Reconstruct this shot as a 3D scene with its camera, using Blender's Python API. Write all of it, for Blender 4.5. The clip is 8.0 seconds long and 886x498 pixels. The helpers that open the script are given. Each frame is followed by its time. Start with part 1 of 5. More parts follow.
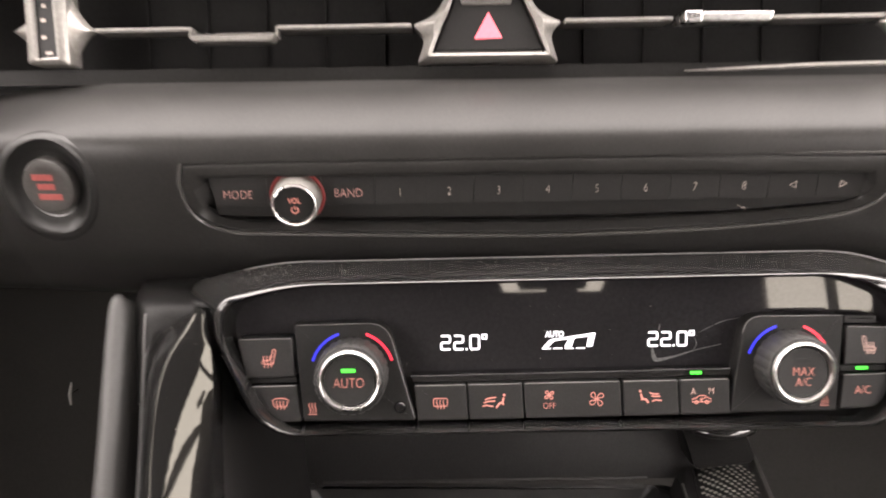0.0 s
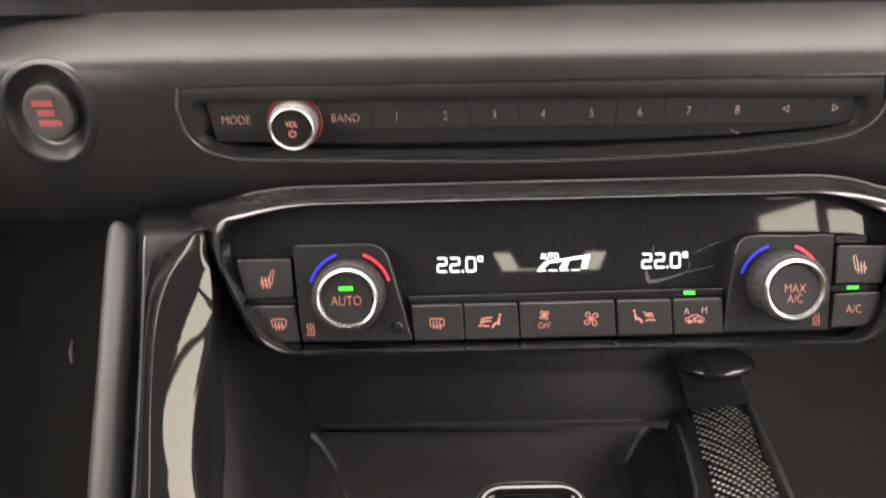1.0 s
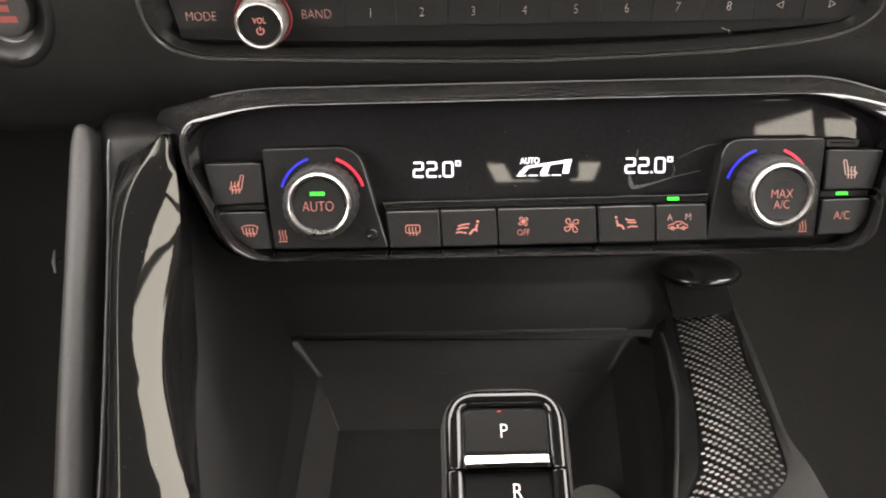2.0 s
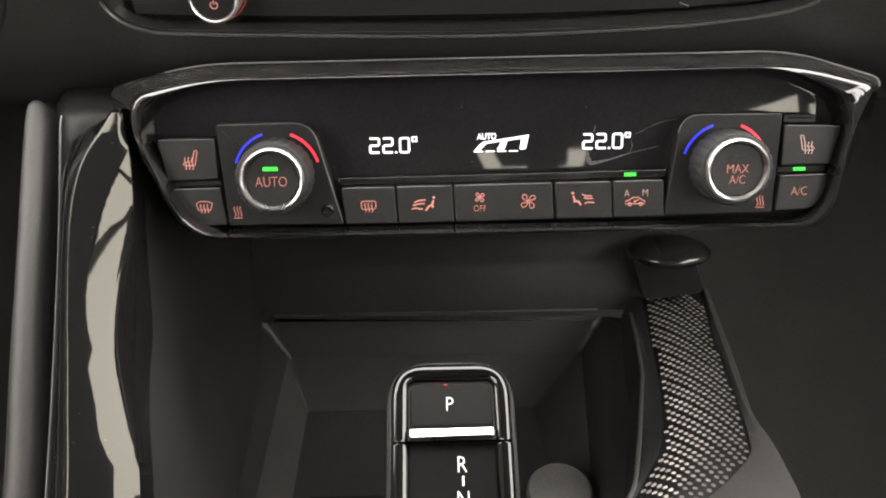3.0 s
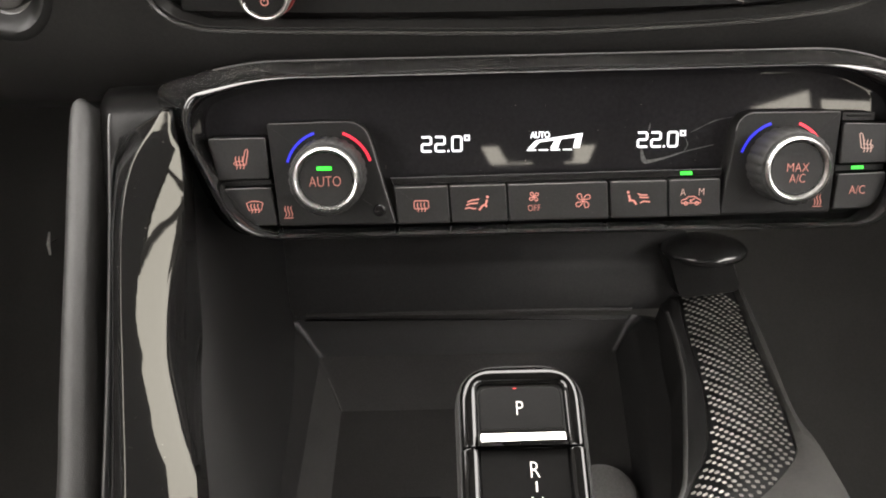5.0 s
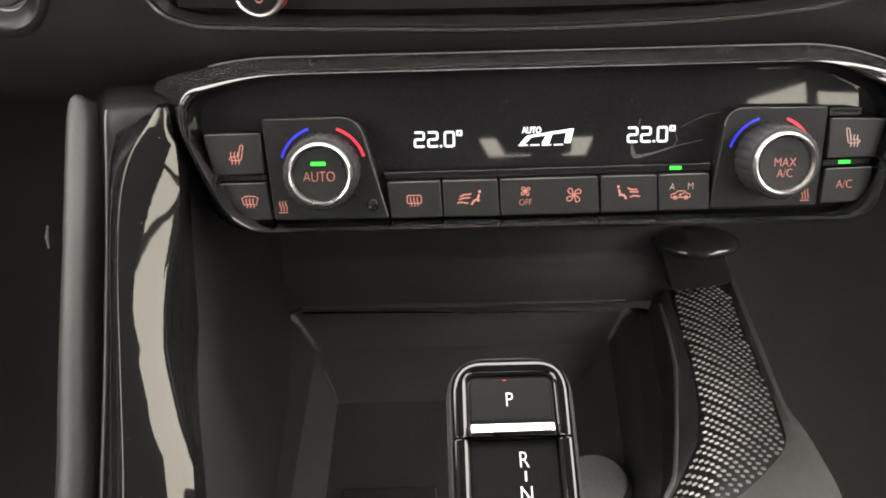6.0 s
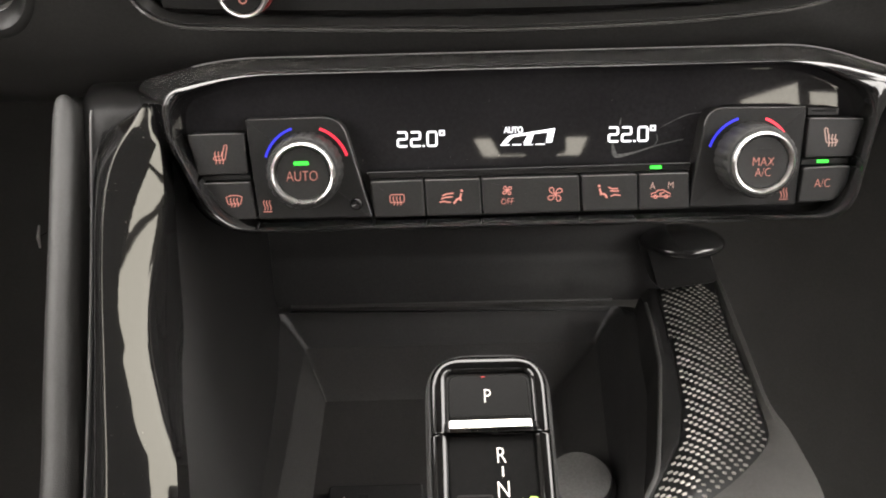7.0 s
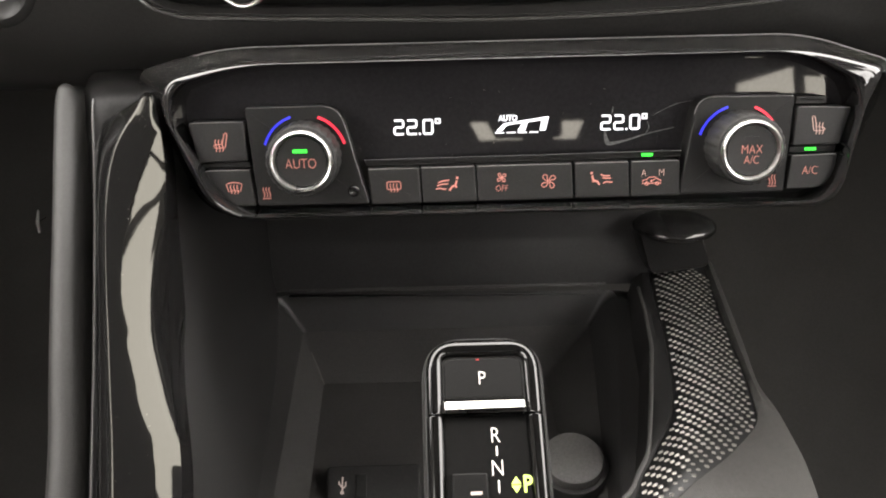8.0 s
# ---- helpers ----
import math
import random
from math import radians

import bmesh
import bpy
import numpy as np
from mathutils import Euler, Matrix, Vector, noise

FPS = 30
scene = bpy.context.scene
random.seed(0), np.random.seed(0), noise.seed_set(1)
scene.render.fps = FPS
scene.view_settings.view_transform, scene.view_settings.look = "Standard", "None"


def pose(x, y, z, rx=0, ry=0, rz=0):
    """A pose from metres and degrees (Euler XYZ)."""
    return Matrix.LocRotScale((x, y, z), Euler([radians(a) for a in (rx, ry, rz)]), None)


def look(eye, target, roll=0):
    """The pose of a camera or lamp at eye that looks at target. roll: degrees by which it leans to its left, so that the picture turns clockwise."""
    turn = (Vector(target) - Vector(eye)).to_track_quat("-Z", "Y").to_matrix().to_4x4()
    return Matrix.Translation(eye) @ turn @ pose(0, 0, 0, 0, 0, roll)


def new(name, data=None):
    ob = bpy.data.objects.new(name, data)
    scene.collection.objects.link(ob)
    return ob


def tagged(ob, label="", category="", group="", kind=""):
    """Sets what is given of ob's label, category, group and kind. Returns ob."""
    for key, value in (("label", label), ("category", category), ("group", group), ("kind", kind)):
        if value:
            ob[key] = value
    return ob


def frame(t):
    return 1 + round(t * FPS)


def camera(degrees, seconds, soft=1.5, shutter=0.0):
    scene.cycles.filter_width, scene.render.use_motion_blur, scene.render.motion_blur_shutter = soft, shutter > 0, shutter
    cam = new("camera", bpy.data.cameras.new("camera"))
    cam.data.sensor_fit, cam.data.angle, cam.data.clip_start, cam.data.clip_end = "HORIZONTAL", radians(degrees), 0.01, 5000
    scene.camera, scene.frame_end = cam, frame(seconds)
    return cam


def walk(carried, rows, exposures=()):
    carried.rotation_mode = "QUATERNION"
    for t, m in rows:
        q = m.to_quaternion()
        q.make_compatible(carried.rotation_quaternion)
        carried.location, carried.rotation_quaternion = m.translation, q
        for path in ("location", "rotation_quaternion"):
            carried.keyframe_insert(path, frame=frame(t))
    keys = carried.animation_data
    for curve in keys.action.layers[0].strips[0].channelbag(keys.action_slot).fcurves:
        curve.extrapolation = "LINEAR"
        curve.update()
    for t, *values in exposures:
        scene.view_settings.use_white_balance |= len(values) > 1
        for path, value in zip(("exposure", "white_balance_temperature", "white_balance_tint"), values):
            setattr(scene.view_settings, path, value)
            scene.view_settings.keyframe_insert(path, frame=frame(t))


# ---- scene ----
# ---- camera ----
cam = camera(53.3, 8.0, soft=1.9, shutter=0.4)
# The panel's own axes: x along it, y into the dashboard, z up its face; BASE leans them back into the car.
LEAN_BACK, HEIGHT = 22.0, 0.88
BASE = pose(0, 0, HEIGHT, -LEAN_BACK, 0, 0)
PATH = [
    (0, (-0.00425, 0.00473, 0.11700), (0.00642, 1.99468, -0.08304), -0.74),
    (0.2, (-0.01877, -0.03365, 0.12078), (0.02210, 1.95693, -0.06877), -0.71),
    (0.4, (-0.02855, -0.04696, 0.11171), (-0.00039, 1.94561, -0.05825), -0.79),
    (0.5, (-0.02029, -0.04004, 0.11411), (-0.01259, 1.95006, -0.08448), -0.84),
    (0.7, (-0.00670, -0.02436, 0.10225), (0.00267, 1.96632, -0.09042), -0.83),
    (1, (-0.00339, -0.00320, 0.08651), (0.00888, 1.98402, -0.13892), -0.89),
    (1.2, (0.00202, 0.00345, 0.08387), (0.00906, 1.98241, -0.20535), -0.84),
    (1.5, (0.00225, 0.00742, 0.08229), (0.02009, 1.97085, -0.29803), -0.84),
    (1.7, (0.00111, 0.00887, 0.08289), (0.01823, 1.96664, -0.32559), -0.83),
    (2.8, (0.02579, 0.01006, 0.07493), (0.05478, 1.96179, -0.36088), -0.84),
    (3, (0.02278, 0.00964, 0.07533), (0.05368, 1.95869, -0.37216), -0.83),
    (3.5, (0.01267, 0.01688, 0.07507), (0.04352, 1.96343, -0.38319), -0.78),
    (4, (0.00672, 0.01608, 0.07613), (0.03924, 1.96308, -0.38010), -0.84),
    (5.5, (-0.00341, 0.01580, 0.07659), (0.03287, 1.96228, -0.38155), -0.92),
    (6, (0.00077, 0.01067, 0.07858), (0.03831, 1.95307, -0.39648), -0.96),
    (6.5, (-0.00187, 0.00890, 0.08026), (0.03924, 1.95125, -0.39466), -0.92),
    (7, (0.00720, 0.00666, 0.07874), (0.05169, 1.94896, -0.39614), -0.95),
    (7.5, (0.01424, 0.00734, 0.07752), (0.06118, 1.94929, -0.39854), -0.94),
    (8, (0.00725, -0.00187, 0.08211), (0.05910, 1.93084, -0.42970), -0.94),
]
walk(cam, [(t, BASE @ look(eye, target, roll)) for t, eye, target, roll in PATH],
     [(0.0, 0.84, 6650, 17), (0.9, 0.78, 6650, 17), (1.5, 0.60, 6600, 15), (3.0, 0.52, 6480, 11), (8.0, 0.54, 6440, 11)])

# ---- light: a bright hall seen through the car's windows and windscreen ----
world = bpy.data.worlds.new("hall_light")
scene.world = world
world.use_nodes = True
wn = world.node_tree.nodes
wn["Background"].inputs["Color"].default_value = (1.0, 0.955, 0.895, 1)
wn["Background"].inputs["Strength"].default_value = 9.0


# ---- materials ----
def material(name, color, rough=0.5, metal=0.0, grain=0.0, grain_scale=1500.0, spread=0.15, spec=0.5, coat=0.0,
             glow=None, power=0.0, dust=0.0, smear=0.0, wave=0.0, tint=(1.0, 1.0, 1.0)):
    """A surface: base colour that varies at two scales, gloss with smears, fine relief, and dust specks."""
    m = bpy.data.materials.new(name)
    m.use_nodes = True
    nt = m.node_tree
    b = nt.nodes["Principled BSDF"]
    co = nt.nodes.new("ShaderNodeTexCoord")

    def noise_tex(scale, detail=3.0):
        n = nt.nodes.new("ShaderNodeTexNoise")
        n.inputs["Scale"].default_value, n.inputs["Detail"].default_value = scale, detail
        nt.links.new(co.outputs["Object"], n.inputs["Vector"])
        return n

    def ramp(src, lo, hi, a, z):
        r = nt.nodes.new("ShaderNodeMapRange")
        r.inputs["From Min"].default_value, r.inputs["From Max"].default_value = lo, hi
        r.inputs["To Min"].default_value, r.inputs["To Max"].default_value = a, z
        nt.links.new(src, r.inputs["Value"])
        return r.outputs["Result"]

    def times(a, c):
        x = nt.nodes.new("ShaderNodeMath")
        x.operation = "MULTIPLY"
        nt.links.new(a, x.inputs[0])
        nt.links.new(c, x.inputs[1])
        return x.outputs[0]

    broad, fine = noise_tex(18.0), noise_tex(grain_scale * 0.4)
    vary = times(ramp(broad.outputs["Fac"], 0.3, 0.7, 1 - spread, 1 + spread), ramp(fine.outputs["Fac"], 0.3, 0.7, 1 - spread, 1 + spread))
    mix = nt.nodes.new("ShaderNodeMix")
    mix.data_type, mix.blend_type = "RGBA", "MULTIPLY"
    mix.inputs["Factor"].default_value = 1.0
    mix.inputs["A"].default_value = (*color, 1)
    nt.links.new(vary, mix.inputs["B"])
    base = mix.outputs["Result"]
    if dust:
        speck = noise_tex(1700.0, 1.0)
        patch = noise_tex(30.0, 4.0)
        settled = nt.nodes.new("ShaderNodeSeparateXYZ")
        nt.links.new(co.outputs["Normal"], settled.inputs[0])
        amount = times(times(ramp(speck.outputs["Fac"], 0.64, 0.72, 0, 1), ramp(patch.outputs["Fac"], 0.42, 0.70, 0, dust)), ramp(settled.outputs["Z"], 0.1, 0.7, 0.05, 1.0))
        film = nt.nodes.new("ShaderNodeMath")
        film.operation = "ADD"
        nt.links.new(amount, film.inputs[0])
        nt.links.new(times(ramp(settled.outputs["Z"], 0.5, 0.95, 0, 0.016 * dust), ramp(patch.outputs["Fac"], 0.3, 0.7, 0.3, 1.0)), film.inputs[1])
        amount = film.outputs[0]
        dm = nt.nodes.new("ShaderNodeMix")
        dm.data_type = "RGBA"
        dm.inputs["B"].default_value = (0.32, 0.30, 0.27, 1)
        nt.links.new(amount, dm.inputs["Factor"])
        nt.links.new(base, dm.inputs["A"])
        base = dm.outputs["Result"]
        rr = nt.nodes.new("ShaderNodeMath")
        rr.operation = "MULTIPLY_ADD"
        rr.inputs[1].default_value = 0.6
        rr.inputs[2].default_value = rough
        nt.links.new(amount, rr.inputs[0])
        nt.links.new(rr.outputs[0], b.inputs["Roughness"])
    elif smear:
        nt.links.new(ramp(noise_tex(45.0, 5.0).outputs["Fac"], 0.35, 0.7, rough * (1 - smear), rough * (1 + smear)), b.inputs["Roughness"])
    else:
        b.inputs["Roughness"].default_value = rough
    nt.links.new(base, b.inputs["Base Color"])
    b.inputs["Metallic"].default_value = metal
    b.inputs["Specular IOR Level"].default_value = spec
    b.inputs["Specular Tint"].default_value = (*tint, 1)
    b.inputs["Coat Weight"].default_value = coat
    b.inputs["Coat Roughness"].default_value = 0.04
    if grain:
        v = nt.nodes.new("ShaderNodeTexVoronoi")
        v.inputs["Scale"].default_value = grain_scale
        nt.links.new(co.outputs["Object"], v.inputs["Vector"])
        bump = nt.nodes.new("ShaderNodeBump")
        bump.inputs["Strength"].default_value = grain
        bump.inputs["Distance"].default_value = 0.0004
        nt.links.new(v.outputs["Distance"], bump.inputs["Height"])
        nt.links.new(bump.outputs["Normal"], b.inputs["Normal"])
    if wave:
        bump = nt.nodes.new("ShaderNodeBump")
        bump.inputs["Strength"].default_value = wave
        bump.inputs["Distance"].default_value = 0.002
        nt.links.new(noise_tex(70.0, 2.0).outputs["Fac"], bump.inputs["Height"])
        nt.links.new(bump.outputs["Normal"], b.inputs["Normal"])
    if glow:
        b.inputs["Emission Color"].default_value = (*glow, 1)
        b.inputs["Emission Strength"].default_value = power
    return m


SOFT = material("soft_black_plastic", (0.0235, 0.0227, 0.0218), 0.36, grain=0.10, grain_scale=1600, spec=0.175)
SOFT_LOW = material("grained_black_plastic", (0.038, 0.0368, 0.0355), 0.55, grain=0.35, grain_scale=1300)
PAD = material("grained_knee_pad", (0.0225, 0.0219, 0.0209), 0.44, grain=0.3, grain_scale=2000)
GREY = material("grey_flank_plastic", (0.041, 0.0394, 0.0369), 0.5, grain=0.3, grain_scale=1500)
GLOSS = material("piano_black", (0.007, 0.0068, 0.0068), 0.05, spec=0.38, coat=0.03, wave=0.02, tint=(1.0, 0.97, 0.84))
GLOSS_DUSTY = material("dusty_piano_black", (0.010, 0.0097, 0.0097), 0.045, spec=0.6, coat=0.3, dust=0.24)
FLECK = material("dust_fleck", (0.34, 0.32, 0.29), 0.9, spread=0.4)
GLOSS_CLEAN = material("piano_black_wiped", (0.013, 0.0126, 0.0126), 0.045, spec=0.6, coat=0.3, smear=0.5)
SCREEN = material("display_glass", (0.019, 0.0182, 0.0195), 0.03, spec=0.33, smear=0.2, tint=(1.0, 0.97, 0.86))
KEY = material("satin_black_key", (0.0175, 0.0169, 0.0164), 0.45, spec=0.35, grain=0.12, grain_scale=2500)
BANDM = material("gloss_vent_band", (0.013, 0.0126, 0.0122), 0.3, spec=0.08)
PLATE = material("satin_black_plate", (0.0132, 0.0127, 0.0124), 0.5, spec=0.25, grain=0.1, grain_scale=2500)
DARK = material("dark_gap_plastic", (0.017, 0.0165, 0.016), 0.5, spec=0.3)
HEAD = material("dusty_black_corner", (0.0135, 0.0131, 0.0129), 0.3, spec=0.1, dust=0.08)
FLANK = material("black_trim_side", (0.009, 0.0087, 0.0087), 0.12, spec=0.15, dust=0.04)
# paler than the dashboard so that the radio rim's highlight is in its colour
RIMM = material("rim_paled_for_highlight", (0.050, 0.048, 0.046), 0.26)
# pale colour that stands in for window light on key and bezel edges
EDGE = material("pale_edge_highlight", (0.17, 0.165, 0.16), 0.3)
TRIM_EDGE = material("pale_trim_highlight", (0.055, 0.054, 0.053), 0.3)
SEAT_RING = material("matt_black_recess", (0.014, 0.0136, 0.013), 0.42, spec=0.35)
RKEY = material("satin_radio_key", (0.021, 0.0202, 0.0196), 0.5, spec=0.3, grain=0.1, grain_scale=2500)
RED_FAINT = material("faint_red_print", (0.22, 0.05, 0.045), 0.5, glow=(1.0, 0.18, 0.14), power=0.07)
GRIP = material("soft_black_grip", (0.026, 0.0252, 0.0245), 0.5, spec=0.4)
LEVER_GLOSS = material("lever_piano_black", (0.0035, 0.0034, 0.0033), 0.04, spec=0.6, smear=0.2)
PARK = material("satin_black_button", (0.006, 0.0058, 0.0056), 0.4, spec=0.12, grain=0.08, grain_scale=2500)
SHIFT = material("black_shift_glass", (0.006, 0.0058, 0.0057), 0.25, spec=0.12)
VENT = material("vent_black", (0.012, 0.0117, 0.0114), 0.6, spec=0.05)
FOOT = material("footwell_carpet", (0.068, 0.066, 0.0622), 0.95, grain=0.25, grain_scale=900, spread=0.06)
SIDE = material("grey_brown_plastic", (0.024, 0.0226, 0.021), 0.5, grain=0.2)
CAP = material("start_cap_grey", (0.045, 0.042, 0.039), 0.45)
RUBBER = material("knob_rubber", (0.024, 0.0233, 0.0226), 0.55, spec=0.3, grain=0.2, grain_scale=2000)
CHROME = material("satin_chrome", (0.72, 0.71, 0.69), 0.28, metal=1.0, smear=0.06)
SILVER_BRIGHT = material("bright_satin_silver", (0.36, 0.342, 0.315), 0.40, metal=0.7, smear=0.3)
SILVER = material("satin_silver_trim", (0.20, 0.19, 0.176), 0.42, metal=0.45, smear=0.3)
CARBON = material("woven_insert_base", (0.008, 0.008, 0.008), 0.4, spec=0.3)
WEAVE = material("woven_insert_strand", (0.215, 0.206, 0.188), 0.32, metal=0.45, spread=0.12)
UNDER = material("black_console_lining", (0.0255, 0.0248, 0.0245), 0.5, spec=0.3, grain=0.2, grain_scale=1800)
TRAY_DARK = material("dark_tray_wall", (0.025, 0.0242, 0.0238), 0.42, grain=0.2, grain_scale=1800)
SOCKET = material("grey_socket_cap", (0.11, 0.107, 0.103), 0.5, grain=0.2, grain_scale=1800)
WHITE_CLIP = material("white_for_glint", (0.86, 0.85, 0.83), 0.3)
LEGCAP = material("gloss_leg_cap", (0.022, 0.0215, 0.0213), 0.06, spec=0.65, coat=0.3)
CREASE = material("pale_crease", (0.12, 0.115, 0.11), 0.35)
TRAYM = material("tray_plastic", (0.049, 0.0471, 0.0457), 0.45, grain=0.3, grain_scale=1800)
RED_ICON = material("red_backlit_icon", (0.3, 0.12, 0.1), 0.5, glow=(1.0, 0.38, 0.29), power=0.42)
PALE_ICON = material("pale_red_icon", (0.3, 0.2, 0.17), 0.5, glow=(1.0, 0.62, 0.52), power=0.36)
SMUDGE = material("dried_smear", (0.11, 0.11, 0.108), 0.5, spread=0.5)
RADIO_ICON = material("rosy_backlit_lettering", (0.3, 0.17, 0.15), 0.5, glow=(1.0, 0.5, 0.42), power=0.3)
# for backlit icons; lint and printed marks get the same glow without a lamp
DIM_ICON = material("dim_glow_marks", (0.35, 0.3, 0.27), 0.5, glow=(1.0, 0.80, 0.70), power=0.22)
RED_HALO = material("red_knob_halo", (0.15, 0.03, 0.03), 0.4, glow=(1.0, 0.12, 0.10), power=0.05)
WHITE_LIT = material("white_display_light", (0.8, 0.8, 0.8), 0.5, glow=(0.97, 0.97, 1.0), power=1.2)
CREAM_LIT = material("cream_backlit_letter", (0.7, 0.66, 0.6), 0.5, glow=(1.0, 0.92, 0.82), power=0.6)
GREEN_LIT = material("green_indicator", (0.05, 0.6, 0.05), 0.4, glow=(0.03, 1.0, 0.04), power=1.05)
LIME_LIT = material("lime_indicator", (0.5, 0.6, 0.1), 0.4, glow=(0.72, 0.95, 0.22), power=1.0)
BLUE_ARC = material("blue_arc", (0.03, 0.03, 0.7), 0.4, glow=(0.05, 0.06, 1.0), power=0.42)
RED_ARC = material("red_arc", (0.8, 0.03, 0.05), 0.4, glow=(1.0, 0.04, 0.08), power=0.65)
HAZARD = material("hazard_red", (0.75, 0.12, 0.15), 0.4, glow=(1.0, 0.16, 0.20), power=0.7)
SIGN_RED = material("tiny_red_lamp", (0.4, 0.02, 0.02), 0.4, glow=(1.0, 0.05, 0.05), power=0.15)
HEADLINER = material("grey_headliner", (0.085, 0.082, 0.078), 0.9, spread=0.05)
LINER = material("cabin_liner", (0.11, 0.105, 0.10), 0.8, grain=0.05, grain_scale=400, spread=0.06)
CARPET = material("cabin_carpet", (0.10, 0.097, 0.092), 0.9, grain=0.8, grain_scale=500)
HALLFLOOR = material("hall_floor", (0.35, 0.34, 0.32), 0.35, smear=0.4)

# ---- mesh helpers, all in the panel's axes ----
ORIGIN = {}


def thing(name, origin, label, category, group="", kind=""):
    """A top-level thing at a place of the panel's axes."""
    ob = new(name)
    ob.empty_display_size = 0.01
    ob.matrix_world = BASE @ Matrix.Translation(origin)
    ORIGIN[ob.name] = Vector(origin)
    return tagged(ob, label, category, group, kind)


def part(name, bm, mat, parent, label="", m=None, smooth=True):
    """One mesh under a thing or a part. bm is emptied."""
    o = ORIGIN[parent.name]
    if m is not None:
        bmesh.ops.transform(bm, matrix=m, verts=bm.verts)
    bmesh.ops.recalc_face_normals(bm, faces=bm.faces)
    bmesh.ops.translate(bm, vec=-o, verts=bm.verts)
    me = bpy.data.meshes.new(name)
    bm.to_mesh(me)
    bm.free()
    me.materials.append(mat)
    ob = new(name, me)
    ob.parent = parent
    ORIGIN[ob.name] = o
    if smooth:
        for p in me.polygons:
            p.use_smooth = True
        me.set_sharp_from_angle(angle=radians(38))
        for p in me.polygons:
            p.use_smooth = len(p.vertices) < 7
    return tagged(ob, label)


def fillet(pts, radii, seg=6):
    """A polygon with rounded corners; every corner gives seg + 1 points."""
    out, n = [], len(pts)
    for i in range(n):
        p, a, c = Vector(pts[i]), Vector(pts[i - 1]), Vector(pts[(i + 1) % n])
        r = radii if isinstance(radii, (int, float)) else radii[i]
        u, v = (a - p).normalized(), (c - p).normalized()
        cut = min(r, 0.45 * (a - p).length, 0.45 * (c - p).length)
        s, e = p + u * cut, p + v * cut
        for k in range(seg + 1):
            f = k / seg
            out.append((1 - f) ** 2 * s + 2 * f * (1 - f) * p + f * f * e)
    return out


def inset(pts, d):
    """A closed 2D outline moved inwards by d."""
    n = len(pts)
    area = sum(pts[i].x * pts[(i + 1) % n].y - pts[(i + 1) % n].x * pts[i].y for i in range(n))
    s = 1 if area > 0 else -1
    out = []
    for i in range(n):
        t = pts[(i + 1) % n] - pts[i - 1]
        t = t.normalized() if t.length > 1e-9 else Vector((1, 0))
        out.append(pts[i] + Vector((-t.y, t.x)) * d * s)
    return out


def loft(rings, closed=True, cap_start=False, cap_end=False, bm=None):
    """A skin over rings of equal count."""
    bm = bm or bmesh.new()
    vs = [[bm.verts.new(p) for p in ring] for ring in rings]
    n = len(rings[0])
    for a, b in zip(vs, vs[1:]):
        for i in range(n if closed else n - 1):
            j = (i + 1) % n
            bm.faces.new((a[i], a[j], b[j], b[i]))
    if cap_start:
        bm.faces.new(vs[0][::-1])
    if cap_end:
        bm.faces.new(vs[-1])
    return bm


def flat3(pts, y):
    return [(p.x, y, p.y) for p in pts]


def slab(pts, front, back, bevel=0.0004, bm=None):
    """An outline in x and z given depth, with a rounded front edge."""
    return loft([flat3(inset(pts, bevel), front), flat3(inset(pts, bevel * 0.5), front + bevel * 0.134), flat3(inset(pts, bevel * 0.134), front + bevel * 0.5), flat3(pts, front + bevel), flat3(pts, back)],
                cap_start=True, cap_end=True, bm=bm)


def lathe(profile, centre, n=64, wobble=None, bm=None, caps=True):
    """A turned body round the panel's normal: profile of (radius, depth), from the front's middle to the back."""
    cx, cz = centre
    rings = []
    for r, y in profile:
        rings.append([(cx + r * (wobble(k, r) if wobble else 1) * math.cos(2 * math.pi * k / n), y,
                       cz + r * (wobble(k, r) if wobble else 1) * math.sin(2 * math.pi * k / n)) for k in range(n)])
    return loft(rings, cap_start=caps, cap_end=caps, bm=bm)


def tube(path, radius, n=8, bm=None, caps=True, squash=1.0):
    """A round rod along points."""
    pts = [Vector(p) for p in path]
    rings = []
    for i, p in enumerate(pts):
        t = (pts[min(i + 1, len(pts) - 1)] - pts[max(i - 1, 0)]).normalized()
        side = t.cross(Vector((0, 1, 0)))
        side = side.normalized() if side.length > 1e-6 else Vector((1, 0, 0))
        up = side.cross(t)
        r = radius[i] if isinstance(radius, (list, tuple)) else radius
        rings.append([p + side * r * math.cos(2 * math.pi * k / n) + up * squash * r * math.sin(2 * math.pi * k / n) for k in range(n)])
    return loft(rings, cap_start=caps, cap_end=caps, bm=bm)


